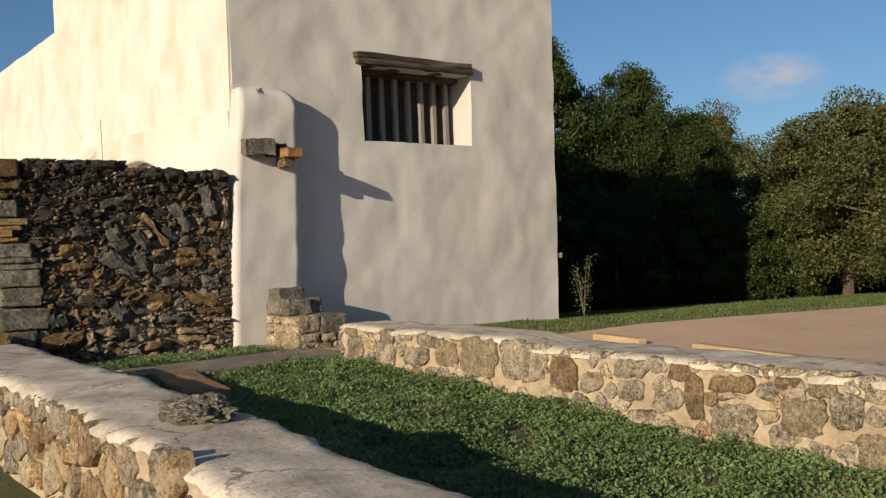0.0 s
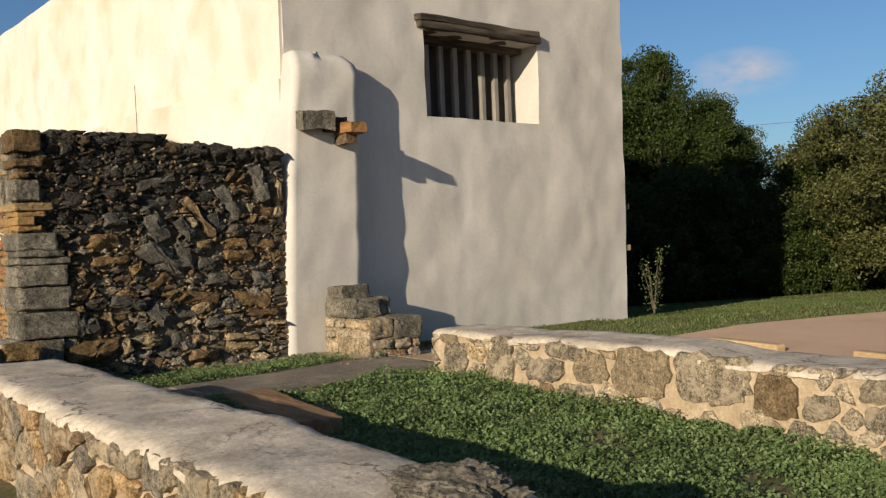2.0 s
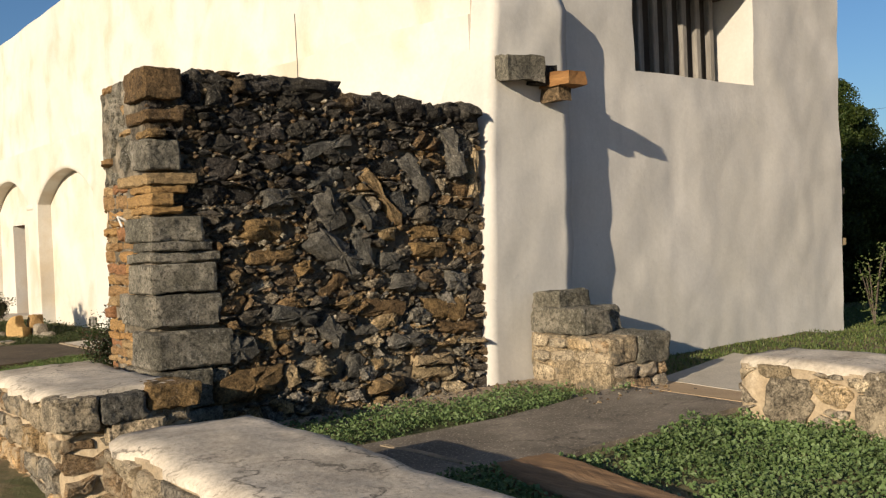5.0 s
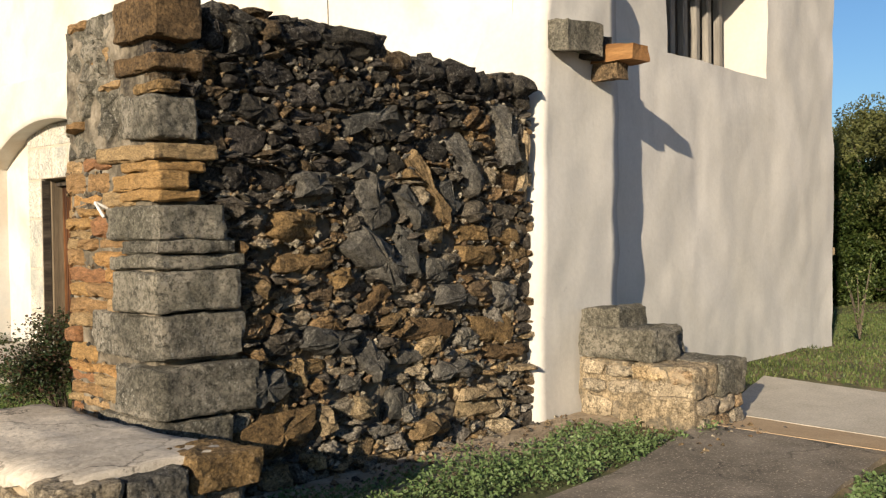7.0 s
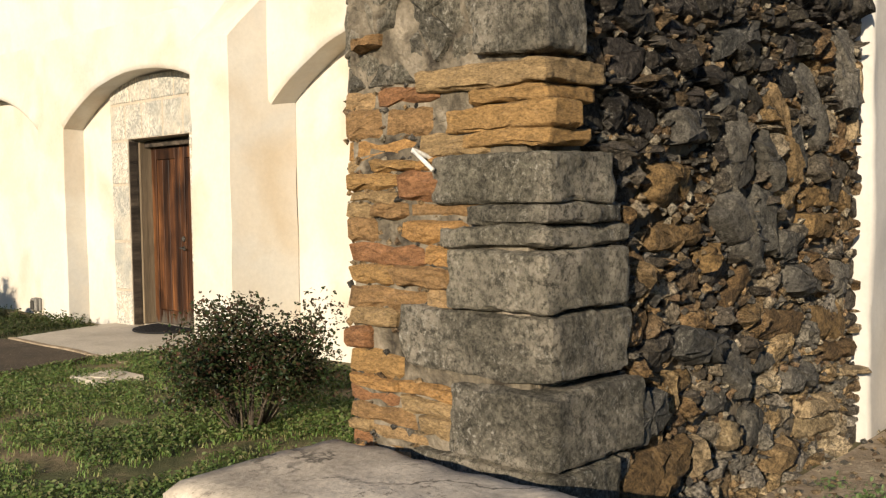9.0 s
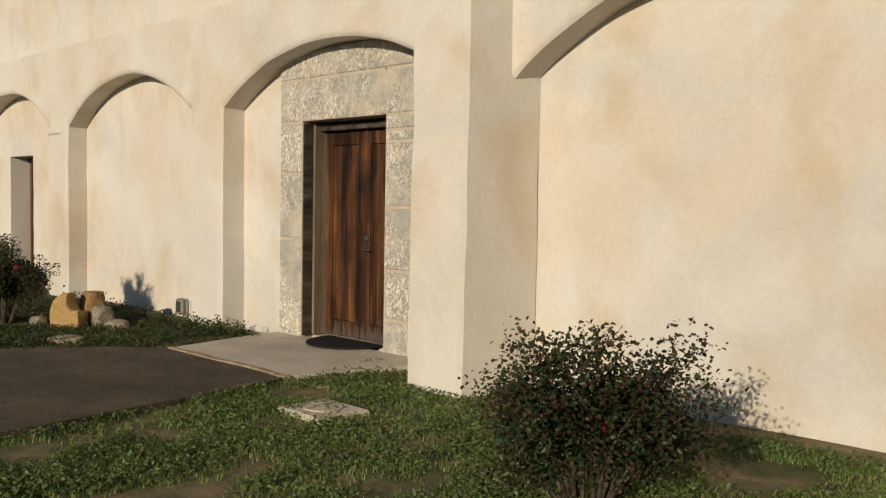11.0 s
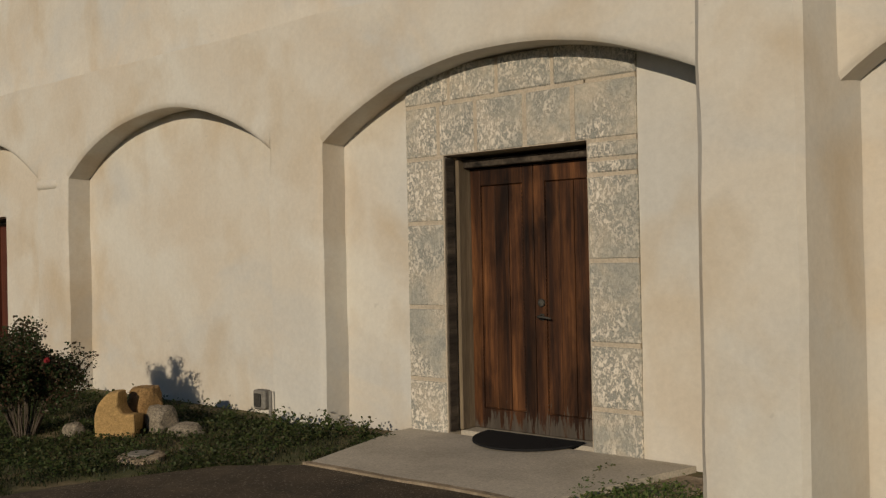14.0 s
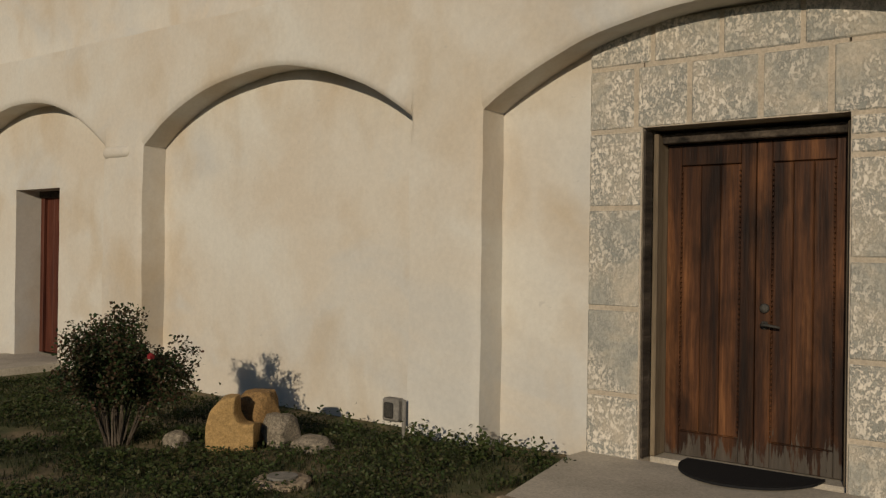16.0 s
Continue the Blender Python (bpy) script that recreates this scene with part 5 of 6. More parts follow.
for y0, y1 in ((6.803, 7.365), (7.369, 7.952)):
    leaf = part("leaf", box(DX + 0.045, DX + 0.07, y0, y1, Z0 + 0.005, Z1 - 0.075, 0.002), DOORWOOD, door)
    for a, b in ((y0, y0 + 0.095), (y1 - 0.095, y1)):
        part("stile", box(DX + 0.022, DX + 0.046, a + 0.001, b - 0.001, Z0 + 0.006, Z1 - 0.076, 0.004), DOORWOOD, leaf)
    for za, zb in ((Z0 + 0.006, Z0 + 0.16), (Z1 - 0.21, Z1 - 0.076)):
        part("rail", box(DX + 0.022, DX + 0.046, y0 + 0.096, y1 - 0.096, za, zb, 0.004), DOORWOOD, leaf)
    w = (y1 - y0 - 0.20) / 3
    for k in range(3):
        a = y0 + 0.10 + k * w
        part("board", box(DX + 0.030 - 0.004 * (k == 1), DX + 0.046, a + 0.002, a + w - 0.002, Z0 + 0.165, Z1 - 0.215, 0.005), DOORWOOD, leaf)
    for yy in (y0 + 0.10, y1 - 0.10):
        bm = bmesh.new()
        z = Z0 + 0.20
        while z < Z1 - 0.23:
            bmesh.ops.create_icosphere(bm, subdivisions=1, radius=0.0085, matrix=Matrix.Translation((DX + 0.026, yy, z)))
            z += 0.032
        part("bead_row", bm, DOORWOOD, leaf)
lock = part("lock_plate", box(DX + 0.012, DX + 0.024, 7.285, 7.325, 1.185, 1.235, 0.006), IRON, door, "dark iron lever lock")
part("lever", tube([(DX + 0.015, 7.305, 1.215), (DX - 0.035, 7.305, 1.215), (DX - 0.04, 7.285, 1.217), (DX - 0.04, 7.24, 1.212), (DX - 0.038, 7.195, 1.205)], [0.012, 0.011, 0.010, 0.009, 0.007]), IRON, lock, "", True)
part("deadbolt", tube([(DX + 0.024, 7.305, 1.315), (DX + 0.008, 7.305, 1.315), (DX + 0.002, 7.305, 1.315)], [0.03, 0.03, 0.022], 14), IRON, door, "round iron deadbolt", True)

bm = bmesh.new()
arc = [(0.20, 7.33 + 0.42)] + [(0.17 - 0.47 * math.sin(a), 7.33 + 0.42 * math.cos(a)) for a in [math.pi * k / 24 for k in range(25)]] + [(0.20, 7.33 - 0.42)]
top = [bm.verts.new((x, y, 0.352)) for x, y in arc]
low = [bm.verts.new((x, y, 0.338)) for x, y in arc]
bm.faces.new(top)
bm.faces.new(low[::-1])
for k in range(len(top)):
    j = (k + 1) % len(top)
    bm.faces.new((top[k], top[j], low[j], low[k]))
mat_thing = thing("door_mat", "black half-round rubber mat before the door", "door mat")
part("mat", bm, RUBBER, mat_thing)

door2 = tagged(new("door_2"), "dark red-brown plank door deep in its opening", "door", kind="structure")
part("door_frame", box(0.36, 0.46, 15.13, 15.19, 0.35, 2.27, 0.006), REDDOOR, door2)
part("door_frame", box(0.36, 0.46, 16.02, 16.09, 0.35, 2.27, 0.006), REDDOOR, door2)
for k in range(5):
    part("board", box(0.40, 0.43, 15.19 + 0.166 * k + 0.002, 15.19 + 0.166 * (k + 1) - 0.002, 0.35, 2.26, 0.005), REDDOOR, door2)
part("lintel", box(0.34, 0.5, 15.12, 16.10, 2.20, 2.28, 0.008), OLDWOOD, door2)
sheet("pavement_step", [(-0.75, 14.9), (0.3, 14.9), (0.3, 16.3), (-0.75, 16.3)], CONCRETE, 0.07, "low concrete step before a far door", "door pad")

# ---------- stone and timber stump on the corner buttress ----------
corbel = tagged(new("beam_end"), "broken rusty-brown beam end beside a rough grey bearing stone", "beam end")
part("bearing_stone", box(0.08, 0.50, -0.20, 0.10, 2.97, 3.19, cuts=7, rough=0.035, seed=4), QUOIN, corbel, "rough grey bearing stone")
part("wedge_stone", box(0.44, 0.72, -0.16, 0.06, 2.95, 3.13, cuts=3, rough=0.03, seed=8), RUBBLE_TOP, corbel, "dark wedge stone")
part("timber", box(0.60, 0.82, -0.40, 0.20, 2.93, 3.06, cuts=7, rough=0.028, seed=6), RUSTWOOD, corbel, "rusty orange broken timber")
part("under_stone", box(0.62, 0.78, -0.26, 0.05, 2.80, 2.94, cuts=6, rough=0.03, seed=12), RUBBLE, corbel)

for z in (1.38, 2.05):
    peg = thing("wall_peg", "short weathered timber peg in the plaster corner", "peg", (6.33, 0.34, z))
    part("peg_body", box(-0.1, 0.14, -0.05, 0.05, -0.05, 0.05, 0.012), LOGWOOD if z < 2 else OLDWOOD, peg)

# ---------- yard: squared logs ----------
for (x0, y0), (x1, y1) in (((3.22, -4.98), (2.72, -6.9)), ((3.5, -3.2), (3.28, -4.15))):
    ln = math.hypot(x1 - x0, y1 - y0)
    log = thing("parking_log", "pale squared timber log lying on gravel", "log", ((x0 + x1) / 2, (y0 + y1) / 2, 0.315), "logs on the gravel", math.degrees(math.atan2(y1 - y0, x1 - x0)))
    part("log_body", box(-ln / 2, ln / 2, -0.07, 0.07, -0.02, 0.085, 0.02, segments=2), LOGWOOD, log)

# ---------- garden things by the long wall ----------
def boulder(sx, sy, sz, seed, flat=0.0):
    bm = bmesh.new()
    bmesh.ops.create_icosphere(bm, subdivisions=3, radius=1)
    for v in bm.verts:
        d = 1 + 0.28 * noise.noise(v.co * 1.3 + Vector((seed, 0, 0))) + 0.10 * noise.noise(v.co * 3.5 + Vector((0, seed, 0)))
        c = v.co * d
        c = Vector([max(-0.8, min(0.8, k)) for k in c])
        v.co = Vector((c.x * sx, c.y * sy, c.z * sz))
    return bm


GOLD = stone_material("golden_sandstone", [(0.46, 0.31, 0.12), (0.50, 0.34, 0.15), (0.42, 0.27, 0.11)], 0.1, contrast=0.3)
BROWNROCK = stone_material("brown_sandstone", [(0.24, 0.14, 0.055), (0.28, 0.17, 0.07)], 0.1, contrast=0.4)
GREYROCK = stone_material("grey_field_stone", [(0.20, 0.17, 0.125), (0.26, 0.22, 0.165)], 0.3, contrast=0.6)
def notched_slab(deep):
    """A split slab with a seat-like notch, standing on edge; its face looks along -y."""
    bm = bmesh.new()
    outline = [(-0.19, -0.06), (-0.185, 0.14), (-0.15, 0.25), (-0.08, 0.325), (0.045, 0.335), (0.04, 0.22), (0.075, 0.155), (0.12, 0.145), (0.185, 0.155), (0.19, 0.05), (0.175, -0.06)]
    face = bm.faces.new([bm.verts.new((u, -deep / 2, v)) for u, v in outline])
    ext = bmesh.ops.extrude_face_region(bm, geom=[face])
    bmesh.ops.translate(bm, vec=(0, deep, 0), verts=[g for g in ext["geom"] if isinstance(g, bmesh.types.BMVert)])
    bmesh.ops.bevel(bm, geom=list(bm.edges), offset=0.022, segments=2, affect="EDGES", profile=0.6)
    bmesh.ops.triangulate(bm, faces=bm.faces)
    bmesh.ops.subdivide_edges(bm, edges=[e for e in bm.edges if e.calc_length() > 0.07], cuts=2)
    bmesh.ops.triangulate(bm, faces=bm.faces)
    for v in bm.verts:
        v.co += noise.noise_vector(v.co * 5) * 0.018 + noise.noise_vector(v.co * 17) * 0.007
    return bm


slab = thing("garden_rock", "notched golden sandstone slab standing on the lawn", "rock", (-1.32, 10.34, 0.30), "rocks on the lawn", -52)
slab.scale = (0.86, 1, 1)
part("rock_body", notched_slab(0.20), GOLD, slab)
for x, y, z, sx, sy, sz, seed, mat, label in ((-1.03, 10.42, 0.44, 0.15, 0.17, 0.24, 5, BROWNROCK, "brown sandstone boulder leaning behind a slab"),
                                        (-1.02, 10.20, 0.37, 0.13, 0.14, 0.15, 9, GREYROCK, "grey rounded garden stone on the lawn"), (-0.98, 9.92, 0.29, 0.14, 0.17, 0.09, 12, GREYROCK, "flat grey garden stone on the lawn"),
                                        (-1.50, 10.72, 0.30, 0.09, 0.10, 0.08, 15, GREYROCK, "small grey garden stone on the lawn")):
    st = thing("garden_rock", label, "rock", (x, y, z), "rocks on the lawn")
    part("rock_body", boulder(sx, sy, sz, seed), mat, st)

hatch = thing("access_cover", "square concrete access cover sunk in the grass", "access cover", (-1.70, 5.29, ground_z(-1.7, 5.29)))
part("slab", box(-0.20, 0.20, -0.24, 0.24, -0.04, 0.045, 0.012), CONCRETE, hatch)
part("lid", tube([(0, 0, 0.04), (0, 0, 0.056)], 0.13, 20), CONCRETE, hatch, "round recessed lid")
disc = thing("valve_cover", "round worn concrete valve cover sunk in the lawn", "valve cover", (-1.74, 9.37, ground_z(-1.74, 9.37)))
part("collar", tube([(0, 0, -0.03), (0, 0, 0.035), (0, 0, 0.045)], [0.17, 0.17, 0.15], 18), SANDSOIL, disc)
part("lid", tube([(0, 0, 0.04), (0, 0, 0.058)], 0.09, 18), GREYMETAL, disc, "pale metal lid")

meter = thing("outdoor_socket", "small grey weatherproof electrical box on a short conduit", "electrical box", (-0.27, 9.79, 0.24))
meter.scale = (1.35, 1.35, 1.35)
part("conduit", tube([(0, -0.055, -0.05), (0, -0.055, 0.23)], 0.012, 8), GREYMETAL, meter, "", True)
housing = part("housing", box(-0.04, 0.03, -0.04, 0.075, 0.11, 0.235, 0.012), GREYMETAL, meter)
part("cover", box(-0.052, -0.04, -0.015, 0.05, 0.13, 0.215, 0.008), IRON, housing, "dark cover flap")

wire_pts = [(34.6 - 15.5 * t, 18.8 - 23.5 * t, 6.8 - 2.2 * t - 0.25 * math.sin(math.pi * t)) for t in [k / 10 for k in range(11)]]
cable = tagged(new("backdrop_cable"), "thin dark overhead cable before the trees", "cable", kind="structure")
part("wire", tube(wire_pts, 0.007, 5), IRON, cable)


# ---------- plants ----------
rnd = np.random.default_rng(11)


def leaf_mesh(name, pos, size, mat, up=0.4, ratio=0.55, spread=None):
    """Many small folded leaves: six corners each. up: how far they face the sky."""
    n = len(pos)
    axis_ = rnd.normal(size=(n, 3))
    axis_[:, 2] = axis_[:, 2] * (1 - up)
    axis_ /= np.linalg.norm(axis_, axis=1)[:, None] + 1e-9
    nrm = rnd.normal(size=(n, 3))
    nrm[:, 2] = np.abs(nrm[:, 2]) + up * 2
    side = np.cross(axis_, nrm)
    side /= np.linalg.norm(side, axis=1)[:, None] + 1e-9
    nrm = np.cross(side, axis_)
    L = (size * rnd.uniform(0.6, 1.3, n))[:, None]
    W = L * ratio * 0.5
    a = pos - axis_ * L * 0.5
    b = pos + axis_ * L * 0.5
    m0, m1 = pos - axis_ * L * 0.12, pos + axis_ * L * 0.2
    lift = nrm * L * 0.12
    quad = np.stack([a, m0 + side * W + lift, m1 + side * W * 0.9 + lift, b, m1 - side * W * 0.9 + lift, m0 - side * W + lift], axis=1)
    me = bpy.data.meshes.new(name)
    me.vertices.add(n * 6)
    me.vertices.foreach_set("co", quad.reshape(-1).astype(np.float32))
    idx = (np.arange(n)[:, None] * 6 + np.array([0, 1, 2, 3, 0, 3, 4, 5])[None, :]).reshape(-1)
    me.loops.add(n * 8)
    me.loops.foreach_set("vertex_index", idx.astype(np.int32))
    me.polygons.add(n * 2)
    me.polygons.foreach_set("loop_start", np.arange(0, n * 8, 4, dtype=np.int32))
    me.materials.append(mat)
    me.update(calc_edges=True)
    me.validate()
    return me


def blade_mesh(name, pos, height, width, mat):
    n = len(pos)
    ang = rnd.uniform(0, 2 * math.pi, n)
    side = np.stack([np.cos(ang), np.sin(ang), np.zeros(n)], 1)
    bend = np.stack([-np.sin(ang), np.cos(ang), np.zeros(n)], 1)
    H = (height * rnd.uniform(0.5, 1.4, n))[:, None]
    W = (width * rnd.uniform(0.7, 1.3, n))[:, None]
    tip = pos + bend * H * rnd.uniform(0.1, 0.9, n)[:, None] + np.array([0, 0, 1]) * H
    mid = (pos + tip) / 2 + np.array([0, 0, 0.12]) * H
    v = np.stack([pos - side * W, pos + side * W, mid + side * W * 0.8, tip, mid - side * W * 0.8], 1)
    me = bpy.data.meshes.new(name)
    me.vertices.add(n * 5)
    me.vertices.foreach_set("co", v.reshape(-1).astype(np.float32))
    idx = (np.arange(n)[:, None] * 5 + np.array([0, 1, 2, 4, 4, 2, 3])[None, :]).reshape(-1)
    me.loops.add(n * 7)
    me.loops.foreach_set("vertex_index", idx.astype(np.int32))
    me.polygons.add(n * 2)
    me.polygons.foreach_set("loop_start", (np.arange(n)[:, None] * 7 + np.array([0, 4])[None, :]).reshape(-1).astype(np.int32))
    me.materials.append(mat)
    me.update(calc_edges=True)
    me.validate()
    return me


def strewn(x0, x1, y0, y1, per_m2, allowed, clump=0.0):
    n = int((x1 - x0) * (y1 - y0) * per_m2)
    xs, ys = rnd.uniform(x0, x1, n), rnd.uniform(y0, y1, n)
    out = []
    for x, y in zip(xs, ys):
        if allowed(x, y) and (clump == 0 or noise.noise(Vector((x * 1.7, y * 1.7, 9))) + 0.5 * noise.noise(Vector((x * 5, y * 5, 2))) > clump - 1 + rnd.uniform(-0.25, 0.25)):
            out.append((x, y, ground_z(x, y) + 0.02 * noise.noise(Vector((x, y, 0)) * 0.9)))
    return np.array(out)


def in_court(x, y):
    wob = 0.05 * noise.noise(Vector((x * 3, y * 3, 0)))
    return -3.4 < x < 0.1 + wob and y < (-2.33 if x > -1.95 else -2.15) + wob and not (abs(x + 2.04 - 0.19 * (y + 3.12)) < 0.22 and -3.95 < y < -2.2)


def in_strip(x, y):
    wob = 0.12 * noise.noise(Vector((x * 2.3, y * 2.3, 4)))
    return -3.0 < x < 0.42 and -1.12 + wob < y < -0.30 + wob * 2 - 0.12 * max(0, x + 1.2)


def in_lawn(x, y):
    wob = 0.08 * noise.noise(Vector((x * 2.1, y * 2.1, 7)))
    if y < 0.95 or x > -0.24 or (x > -0.7 and 5.0 < y < 5.65):
        return False
    if -3.9 < x < -2.9 and y < 1.0:
        return False
    lo = 5.6 + (x + 9) * 0.069 if x < -3.2 else 6.0 + (x + 3.2) * 0.168
    hi = 9.6 - (x + 9) * 0.094 if x < -2.6 else 9.0 - (x + 2.6) * 0.42
    if lo + wob < y < hi + wob:
        return False
    if x > -0.8 and 14.8 < y < 16.3:
        return False
    return True


pos = strewn(-3.4, 0.15, -11.5, -2.1, 6000, in_court, 0.72)
mound = np.array([0.55 + 0.6 * noise.noise(Vector((x * 1.4, y * 1.4, 2))) + 0.5 * noise.noise(Vector((x * 5, y * 5, 6))) for x, y in pos[:, :2]])
pos[:, 2] += rnd.uniform(0.005, 0.13, len(pos)) * np.clip(mound, 0.12, 1.3)
tagged(new("ground_cover", leaf_mesh("ground_cover", pos, 0.029, CLOVER, 0.25, 0.56)), "dense low green clover-like ground cover", "ground cover", kind="stuff")
pos = strewn(-3.0, 0.45, -1.2, -0.1, 4600, in_strip, 0.70)
pos[:, 2] += rnd.uniform(0.0, 0.08, len(pos))
tagged(new("ground_cover_strip", leaf_mesh("ground_cover_strip", pos, 0.025, CLOVER, 0.25, 0.5)), "patchy green weeds beside the footpath", "ground cover", kind="stuff")
# lawn coloured brighter up to the door path, darker beyond: light in the colour
pos = strewn(-5.2, -0.2, 0.95, 6.6, 5200, in_lawn, 0.97)
pos[:, 2] += rnd.uniform(0.0, 0.055, len(pos))
tagged(new("lawn_clover", leaf_mesh("lawn_clover", pos, 0.026, OLIVEWEED, 0.45, 0.55)), "patches of low green clover in the lawn", "lawn", kind="stuff")
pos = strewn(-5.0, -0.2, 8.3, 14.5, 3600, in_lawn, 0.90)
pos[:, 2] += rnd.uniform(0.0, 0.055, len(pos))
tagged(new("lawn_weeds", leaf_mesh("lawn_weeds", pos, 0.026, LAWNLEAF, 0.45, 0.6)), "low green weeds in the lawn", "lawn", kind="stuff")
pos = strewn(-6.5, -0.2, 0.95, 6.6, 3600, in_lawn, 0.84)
tagged(new("bright_lawn", blade_mesh("bright_lawn", pos, 0.028, 0.003, LAWN_BRIGHT)), "short green lawn grass with dry blades, coloured brighter", "lawn", kind="stuff")
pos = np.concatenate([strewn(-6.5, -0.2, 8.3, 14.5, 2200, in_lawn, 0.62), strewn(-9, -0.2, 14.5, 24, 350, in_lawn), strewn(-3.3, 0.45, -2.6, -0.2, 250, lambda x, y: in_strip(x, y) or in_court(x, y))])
tagged(new("lawn_grass", blade_mesh("lawn_grass", pos, 0.030, 0.003, LAWN_DARK)), "short mixed green and dry lawn grass", "lawn", kind="stuff")
yard = lambda x, y: y > (-2.2 - 0.33 * (x - 5.5) if x > 5.5 else -2.25) + 0.25 * noise.noise(Vector((x, y, 0))) and not (x < 6.4 and y > 0.2) and not (x < 3.1 and y < -0.75 + 0.25 * (x - 1.2))
pos = np.concatenate([strewn(1.6, 14, -6, 9, 700, yard), strewn(14, 26, -12, 14, 110, yard)])
tagged(new("yard_grass", blade_mesh("yard_grass", pos, 0.030, 0.007, YARDGRASS)), "short green grass behind the gravel yard", "grass", kind="stuff")
edge_y = np.concatenate([rnd.uniform(8.45, 9.6, 90), rnd.uniform(9.7, 13, 50)])
pos = np.stack([-0.26 - np.abs(rnd.normal(0, 0.10, len(edge_y))), edge_y, np.zeros(len(edge_y))], 1)
pos = np.repeat(pos, 9, axis=0) + rnd.normal(0, 0.025, (len(pos) * 9, 3))
pos[:, 2] = 0.28 + np.abs(rnd.normal(0.05, 0.045, len(pos)))
tagged(new("wall_foot_weeds", leaf_mesh("wall_foot_weeds", pos, 0.035, LAWNLEAF, 0.3, 0.6)), "leafy green weeds along the wall foot", "weeds", kind="stuff")


def rose_bush(at, radius, height, seed, label, leaves, flowers):
    r = random.Random(seed)
    bush = thing("rose_bush", label, "rose bush", at, "rose bushes")
    tips = []
    for k in range(26):
        a = r.uniform(0, 2 * math.pi)
        out = radius * r.uniform(0.08, 0.95)
        h = height * r.uniform(0.5, 0.95) * (1.05 - 0.35 * (out / radius) ** 2)
        foot = Vector((0.07 * math.cos(a), 0.07 * math.sin(a), -0.02))
        top = Vector((out * math.cos(a), out * math.sin(a), h))
        mid = foot.lerp(top, 0.5) + Vector((0, 0, 0.10 * height)) + noise.noise_vector(Vector((k, seed, 0))) * 0.05
        part("stem", tube([foot, foot.lerp(mid, 0.5), mid, mid.lerp(top, 0.5) + noise.noise_vector(Vector((seed, k, 2))) * 0.03, top], [0.009, 0.008, 0.006, 0.004, 0.0025], 5), BARK, bush)
        for t in (0.45, 0.6, 0.75, 0.9, 1.0):
            p = mid.lerp(top, (t - 0.4) / 0.6)
            for _ in range(3):
                q = p + Vector((r.gauss(0, 1), r.gauss(0, 1), r.gauss(0, 0.8))) * radius * 0.11
                tips.append(q)
    tips = [t for t in tips if t.z > height * 0.24]
    base = np.array([tuple(t) for t in tips])
    pts = np.repeat(base, max(1, leaves // len(base)), axis=0)
    pts = pts + np.clip(rnd.normal(0, radius * 0.09, pts.shape), -radius * 0.13, radius * 0.13)
    ob = new("foliage", leaf_mesh("foliage", pts, 0.026, ROSELEAF, 0.25, 0.6))
    ob.parent = bush
    for k in range(flowers):
        p = r.choice(tips) + Vector((-0.05, -0.05, 0.04))
        bm = bmesh.new()
        for ring in range(3):
            for j in range(5):
                a = 2 * math.pi * (j + ring * 0.4) / 5
                rad = 0.008 + 0.006 * ring
                c = Vector((rad * math.cos(a), rad * math.sin(a), 0.012 - 0.006 * ring))
                u = Vector((-math.sin(a), math.cos(a), 0)) * 0.013
                w = Vector((0.35 * math.cos(a), 0.35 * math.sin(a), 1)).normalized() * 0.013
                bm.faces.new([bm.verts.new(c + u - w), bm.verts.new(c + u * 0.8 + w), bm.verts.new(c - u * 0.8 + w), bm.verts.new(c - u - w)])
        part("rose_flower", bm, PETAL, bush, "small red rose bloom", at=Matrix.Translation(p))
    return bush


rose_bush((-2.0, 2.95, ground_z(-2.0, 2.95)), 0.62, 0.80, 3, "leafy dark green rose bush with red tips on the lawn", 15000, 2)
rose_bush((-1.75, 11.05, ground_z(-1.75, 11.05)), 0.49, 0.90, 8, "dense dark green and bronze rose bush beside rocks", 24000, 1)

sapling = thing("sapling", "thin young sapling at the building corner", "sapling", (6.76, 0.10, 0.28))
pts = []
for k in range(6):
    a, h = k * 1.1, 0.55 + 0.09 * k
    top = Vector((0.16 * math.cos(a), 0.16 * math.sin(a), h))
    part("stem", tube([(0, 0, 0), top * 0.5 + Vector((0, 0, 0.08)), top], [0.012, 0.009, 0.004], 5), BARK, sapling)
    pts += [tuple(top * t) for t in (0.25, 0.4, 0.55, 0.7, 0.85, 1.0, 1.03)]
ob = new("foliage", leaf_mesh("foliage", np.repeat(np.array(pts), 9, axis=0) + rnd.normal(0, 0.05, (len(pts) * 9, 3)), 0.042, YARDGRASS, 0.2, 0.4))
ob.parent = sapling


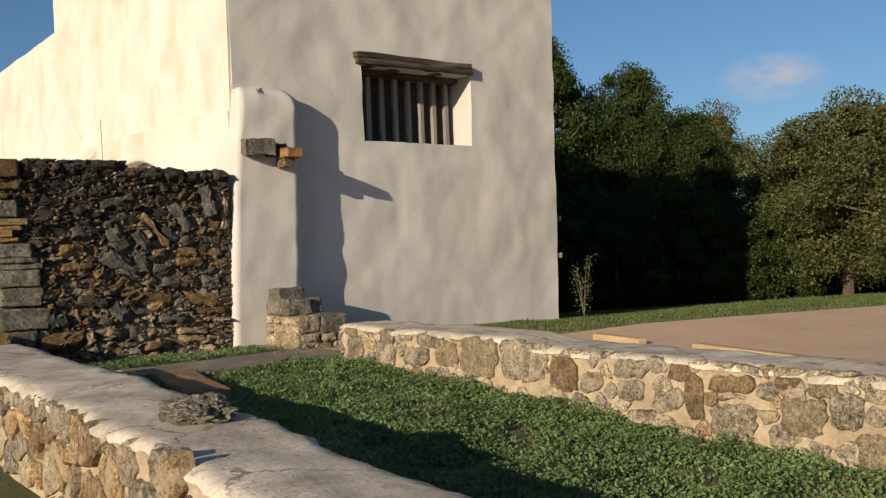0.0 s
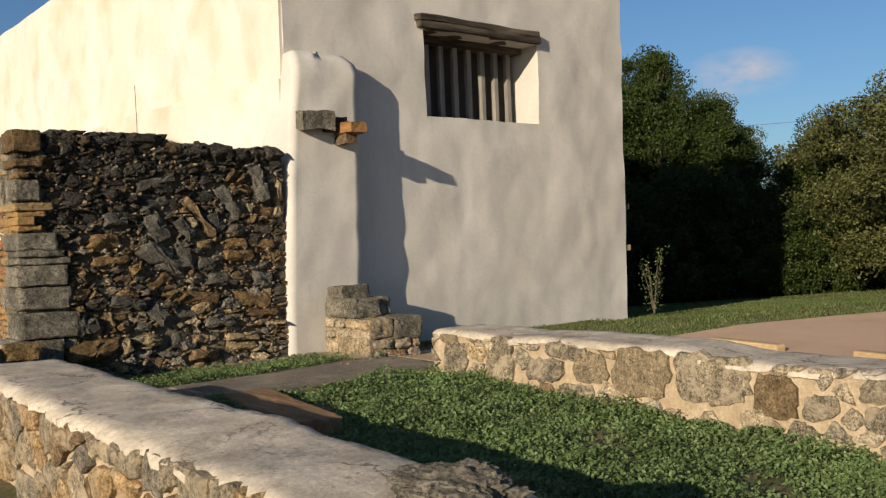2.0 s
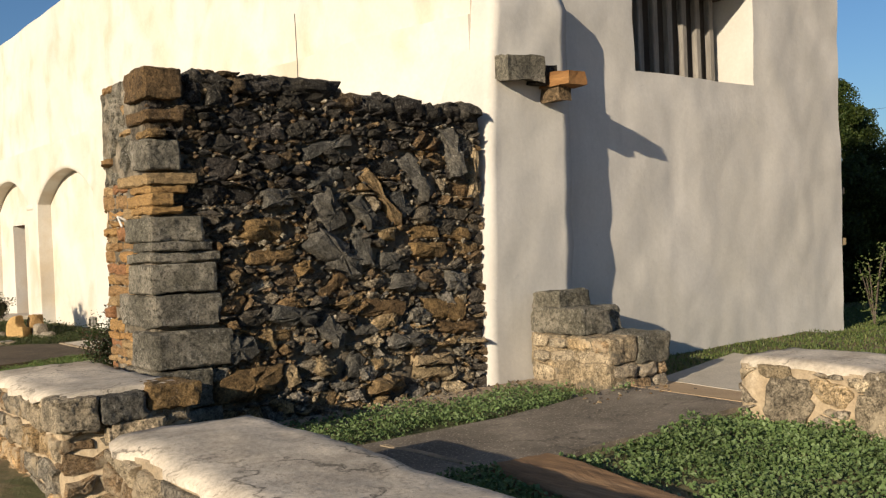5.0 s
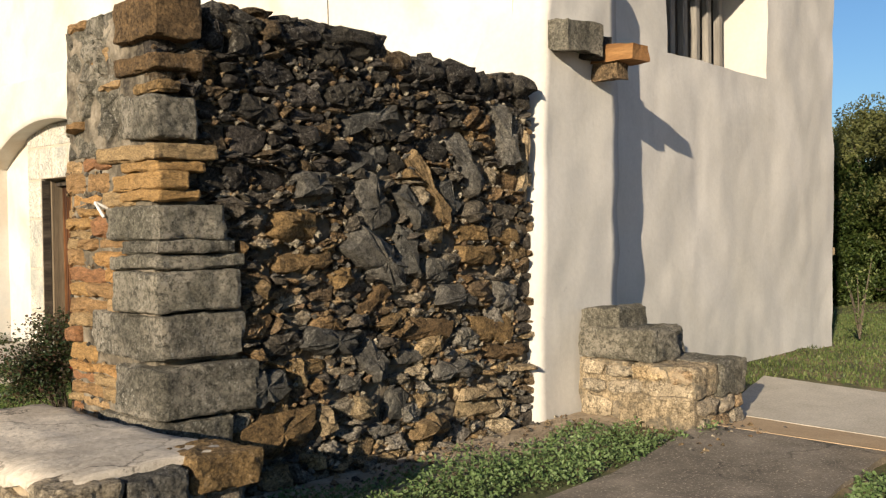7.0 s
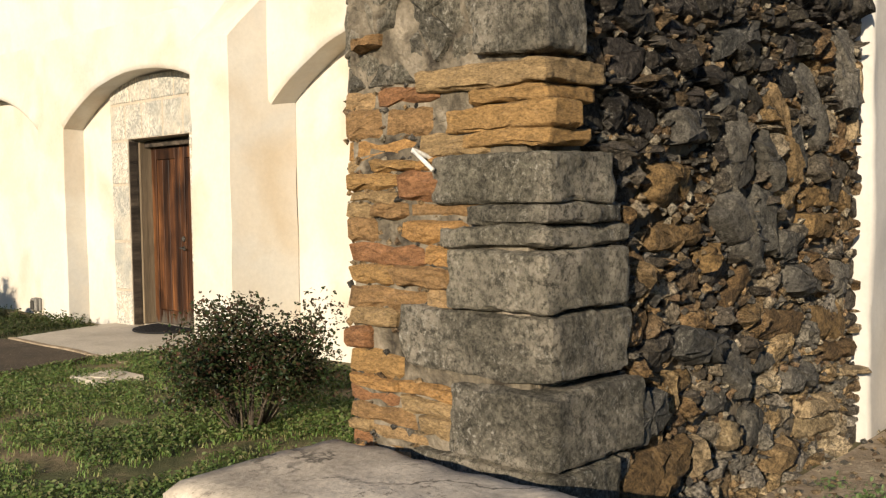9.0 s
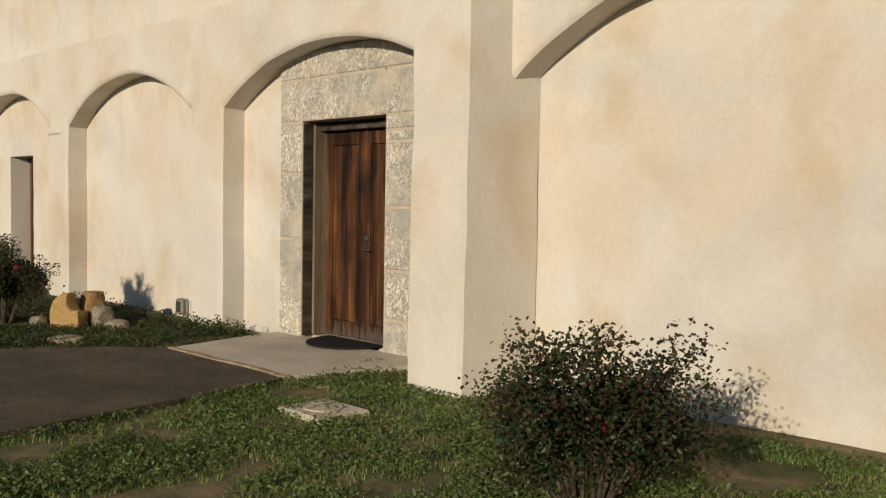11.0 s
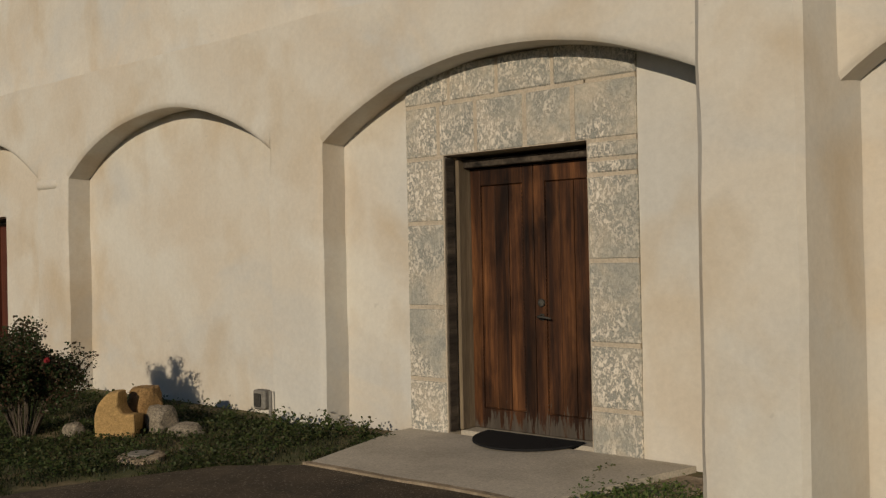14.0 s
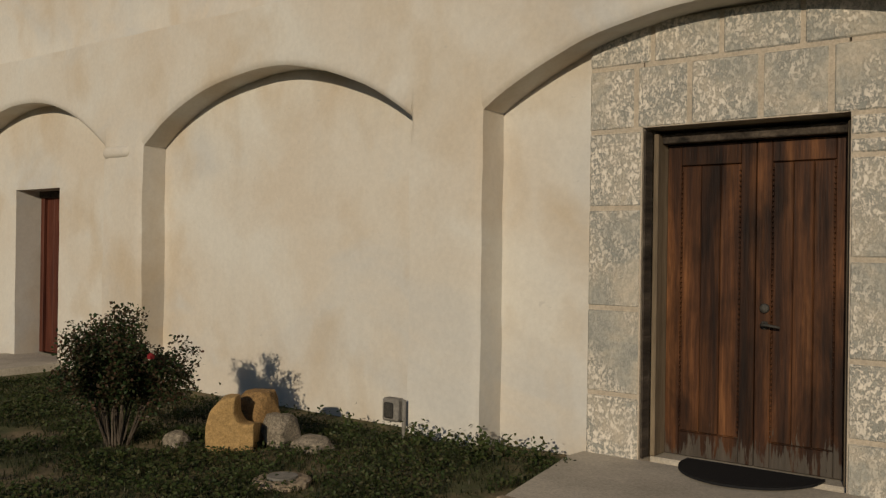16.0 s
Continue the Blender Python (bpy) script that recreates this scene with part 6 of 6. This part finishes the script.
def tree_meshes(seed, height, radius, base, clumps, per, leaf, mat, every=7, taper=0.16):
    """Trunk with limbs, and a crown of leaf clumps with gaps between them."""
    r = random.Random(seed)
    bm = bmesh.new()
    lean = Vector((r.uniform(-0.4, 0.4), r.uniform(-0.4, 0.4), 0))
    top = Vector((lean.x, lean.y, height * 0.8))
    tube([(0, 0, -0.2), lean * 0.3 + Vector((0, 0, height * 0.2)), lean * 0.6 + Vector((0, 0, height * 0.45)), top], [0.032 * height, 0.026 * height, 0.018 * height, 0.004 * height], 9, bm)
    pts = []
    for k in range(clumps):
        a = r.uniform(0, 2 * math.pi)
        t = r.random()
        z = base + (height - base) * t
        prof = math.sin(math.pi * min(1.0, taper + (0.96 - taper) * t)) ** 0.7
        d = radius * prof * math.sqrt(r.uniform(0.25, 1.0)) * (0.76 + 0.75 * noise.noise(Vector((math.cos(a) * 1.9, math.sin(a) * 1.9, z * 0.55 + seed))))
        z *= 0.94 + 0.24 * noise.noise(Vector((math.cos(a) * 2.2 + seed, math.sin(a) * 2.2, 1.0)))
        c = Vector((d * math.cos(a) + lean.x, d * math.sin(a) + lean.y, z))
        if k % every == 0:
            s = Vector((lean.x * 0.5, lean.y * 0.5, max(height * 0.12, z * 0.55)))
            tube([s, s.lerp(c, 0.5) + Vector((0, 0, 0.1 * height * r.uniform(-0.3, 0.5))), c], [0.012 * height, 0.007 * height, 0.002 * height], 5, bm)
        size = radius * r.uniform(0.08, 0.21)
        n = int(per * r.uniform(0.6, 1.4))
        g = rnd.normal(size=(n, 3))
        g /= np.linalg.norm(g, axis=1)[:, None]
        g *= (rnd.uniform(0.2, 1, n) ** 0.5)[:, None]
        pts.append(np.array(c) + g * size * np.array([1.25, 1.25, 0.8]))
    crown = leaf_mesh("crown", np.concatenate(pts), leaf, mat, 0.3, 0.6)
    me = bpy.data.meshes.new("trunk")
    bm.to_mesh(me)
    bm.free()
    me.materials.append(BARK)
    return me, crown


def tree(name, label, meshes, at, turn, scale, group):
    ob = tagged(new(name), label, "tree" if name != "shrub" else "shrub", group)
    for part_name, me in zip(("trunk", "crown"), meshes):
        new(part_name, me).parent = ob
    ob.matrix_basis = pose(*at, 0, 0, turn)
    ob.scale = scale
    return ob


oak = tree_meshes(4, 10.4, 4.7, 0.6, 330, 420, 0.125, TREELEAF)
light = tree_meshes(9, 6.4, 3.8, 0.7, 150, 300, 0.105, WILLOWLEAF, 7, 0.05)
low = tree_meshes(15, 3.6, 2.6, 0.0, 100, 300, 0.09, TREELEAF, 60)
for x, y, turn, s in ((17.6, 12.6, 10, (0.75, 0.75, 0.94)), (19.8, 10.2, 130, (0.56, 0.56, 0.80)), (21.2, 8.4, 220, (0.50, 0.50, 0.64)), (24.5, 16.5, 60, (0.9, 0.9, 0.72)), (15.8, 15.2, 300, (0.9, 0.9, 0.86))):
    tree("tree", "tall dense dark green broadleaf tree", oak, (x, y, ground_z(x, y) - 0.05), turn, s, "tall trees behind the building")
for x, y, turn, s in ((19.3, 1.9, 0, (0.82, 0.82, 0.86)), (17.6, -1.2, 100, (0.80, 0.80, 0.80)), (21.6, 4.6, 200, (0.66, 0.66, 0.84)), (22.5, 0.2, 20, (0.95, 0.95, 0.98)), (19.5, -5.0, 300, (0.9, 0.9, 0.9)), (44, 24, 40, (1.2, 1.2, 1.62)), (25, 6.0, 150, (0.9, 0.9, 0.86)), (27, -3, 70, (0.9, 0.9, 0.8)), (29, 2.5, 250, (1.0, 1.0, 0.85)), (25, -8, 190, (1.0, 1.0, 0.8))):
    tree("tree", "bushy light green tree with foliage down to the ground", light, (x, y, ground_z(x, y) - 0.05), turn, s, "bushy trees by the yard")
for k in range(34):
    t = k / 21
    x, y = 14.6 + 6.2 * t + random.uniform(-0.4, 0.4) + (2.2 if k % 2 else 0.0), 11.2 - 6.8 * t + random.uniform(-0.5, 0.5) + (2.2 if k % 2 else 0.0)
    tree("shrub", "dark green understorey shrub beneath the trees", low, (x, y, ground_z(x, y) - 0.05), k * 77, (0.8, 0.8, random.uniform(0.8, 1.15)), "understorey shrubs")

# ---------- a small far cloud ----------
m = bpy.data.materials.new("thin_cloud")
m.use_nodes = True
nt = m.node_tree
nt.nodes.clear()
tc = nt.nodes.new("ShaderNodeTexCoord")
mp = nt.nodes.new("ShaderNodeMapping")
mp.inputs["Location"].default_value, mp.inputs["Scale"].default_value = (-1, -1, 0), (2, 2, 0)
nt.links.new(tc.outputs["Generated"], mp.inputs[0])
gr = nt.nodes.new("ShaderNodeTexGradient")
gr.gradient_type = "SPHERICAL"
nt.links.new(mp.outputs[0], gr.inputs[0])
soft = ramp_of(nt, gr.outputs["Fac"], [(0.05, 0.0), (0.75, 1.0)])
wisp = ramp_of(nt, noise_of(nt, 0.045, 5, 0.55, (1, 1, 2)), [(0.30, 0.1), (0.66, 1.0)])
em = nt.nodes.new("ShaderNodeEmission")
em.inputs[0].default_value, em.inputs[1].default_value = (0.40, 0.40, 0.45, 1), 1.0
tp = nt.nodes.new("ShaderNodeBsdfTransparent")
mx = nt.nodes.new("ShaderNodeMixShader")
out = nt.nodes.new("ShaderNodeOutputMaterial")
nt.links.new(blend(nt, 1.0, soft, wisp, "MULTIPLY"), mx.inputs[0])
nt.links.new(tp.outputs[0], mx.inputs[1])
nt.links.new(em.outputs[0], mx.inputs[2])
nt.links.new(mx.outputs[0], out.inputs[0])
bm = bmesh.new()
bmesh.ops.create_grid(bm, x_segments=1, y_segments=1, size=1)
me = bpy.data.meshes.new("backdrop_cloud")
bm.to_mesh(me)
bm.free()
me.materials.append(m)
cloud = tagged(new("backdrop_cloud", me), "small soft pale cloud", "cloud", kind="structure")
way = Vector((0.838, 0.523, 0.158)).normalized()
at = Vector((-5.5, -11.5, 1.6)) + way * 700
cloud.matrix_basis = look(at, at + way) @ Matrix.Diagonal((44, 20, 1, 1))
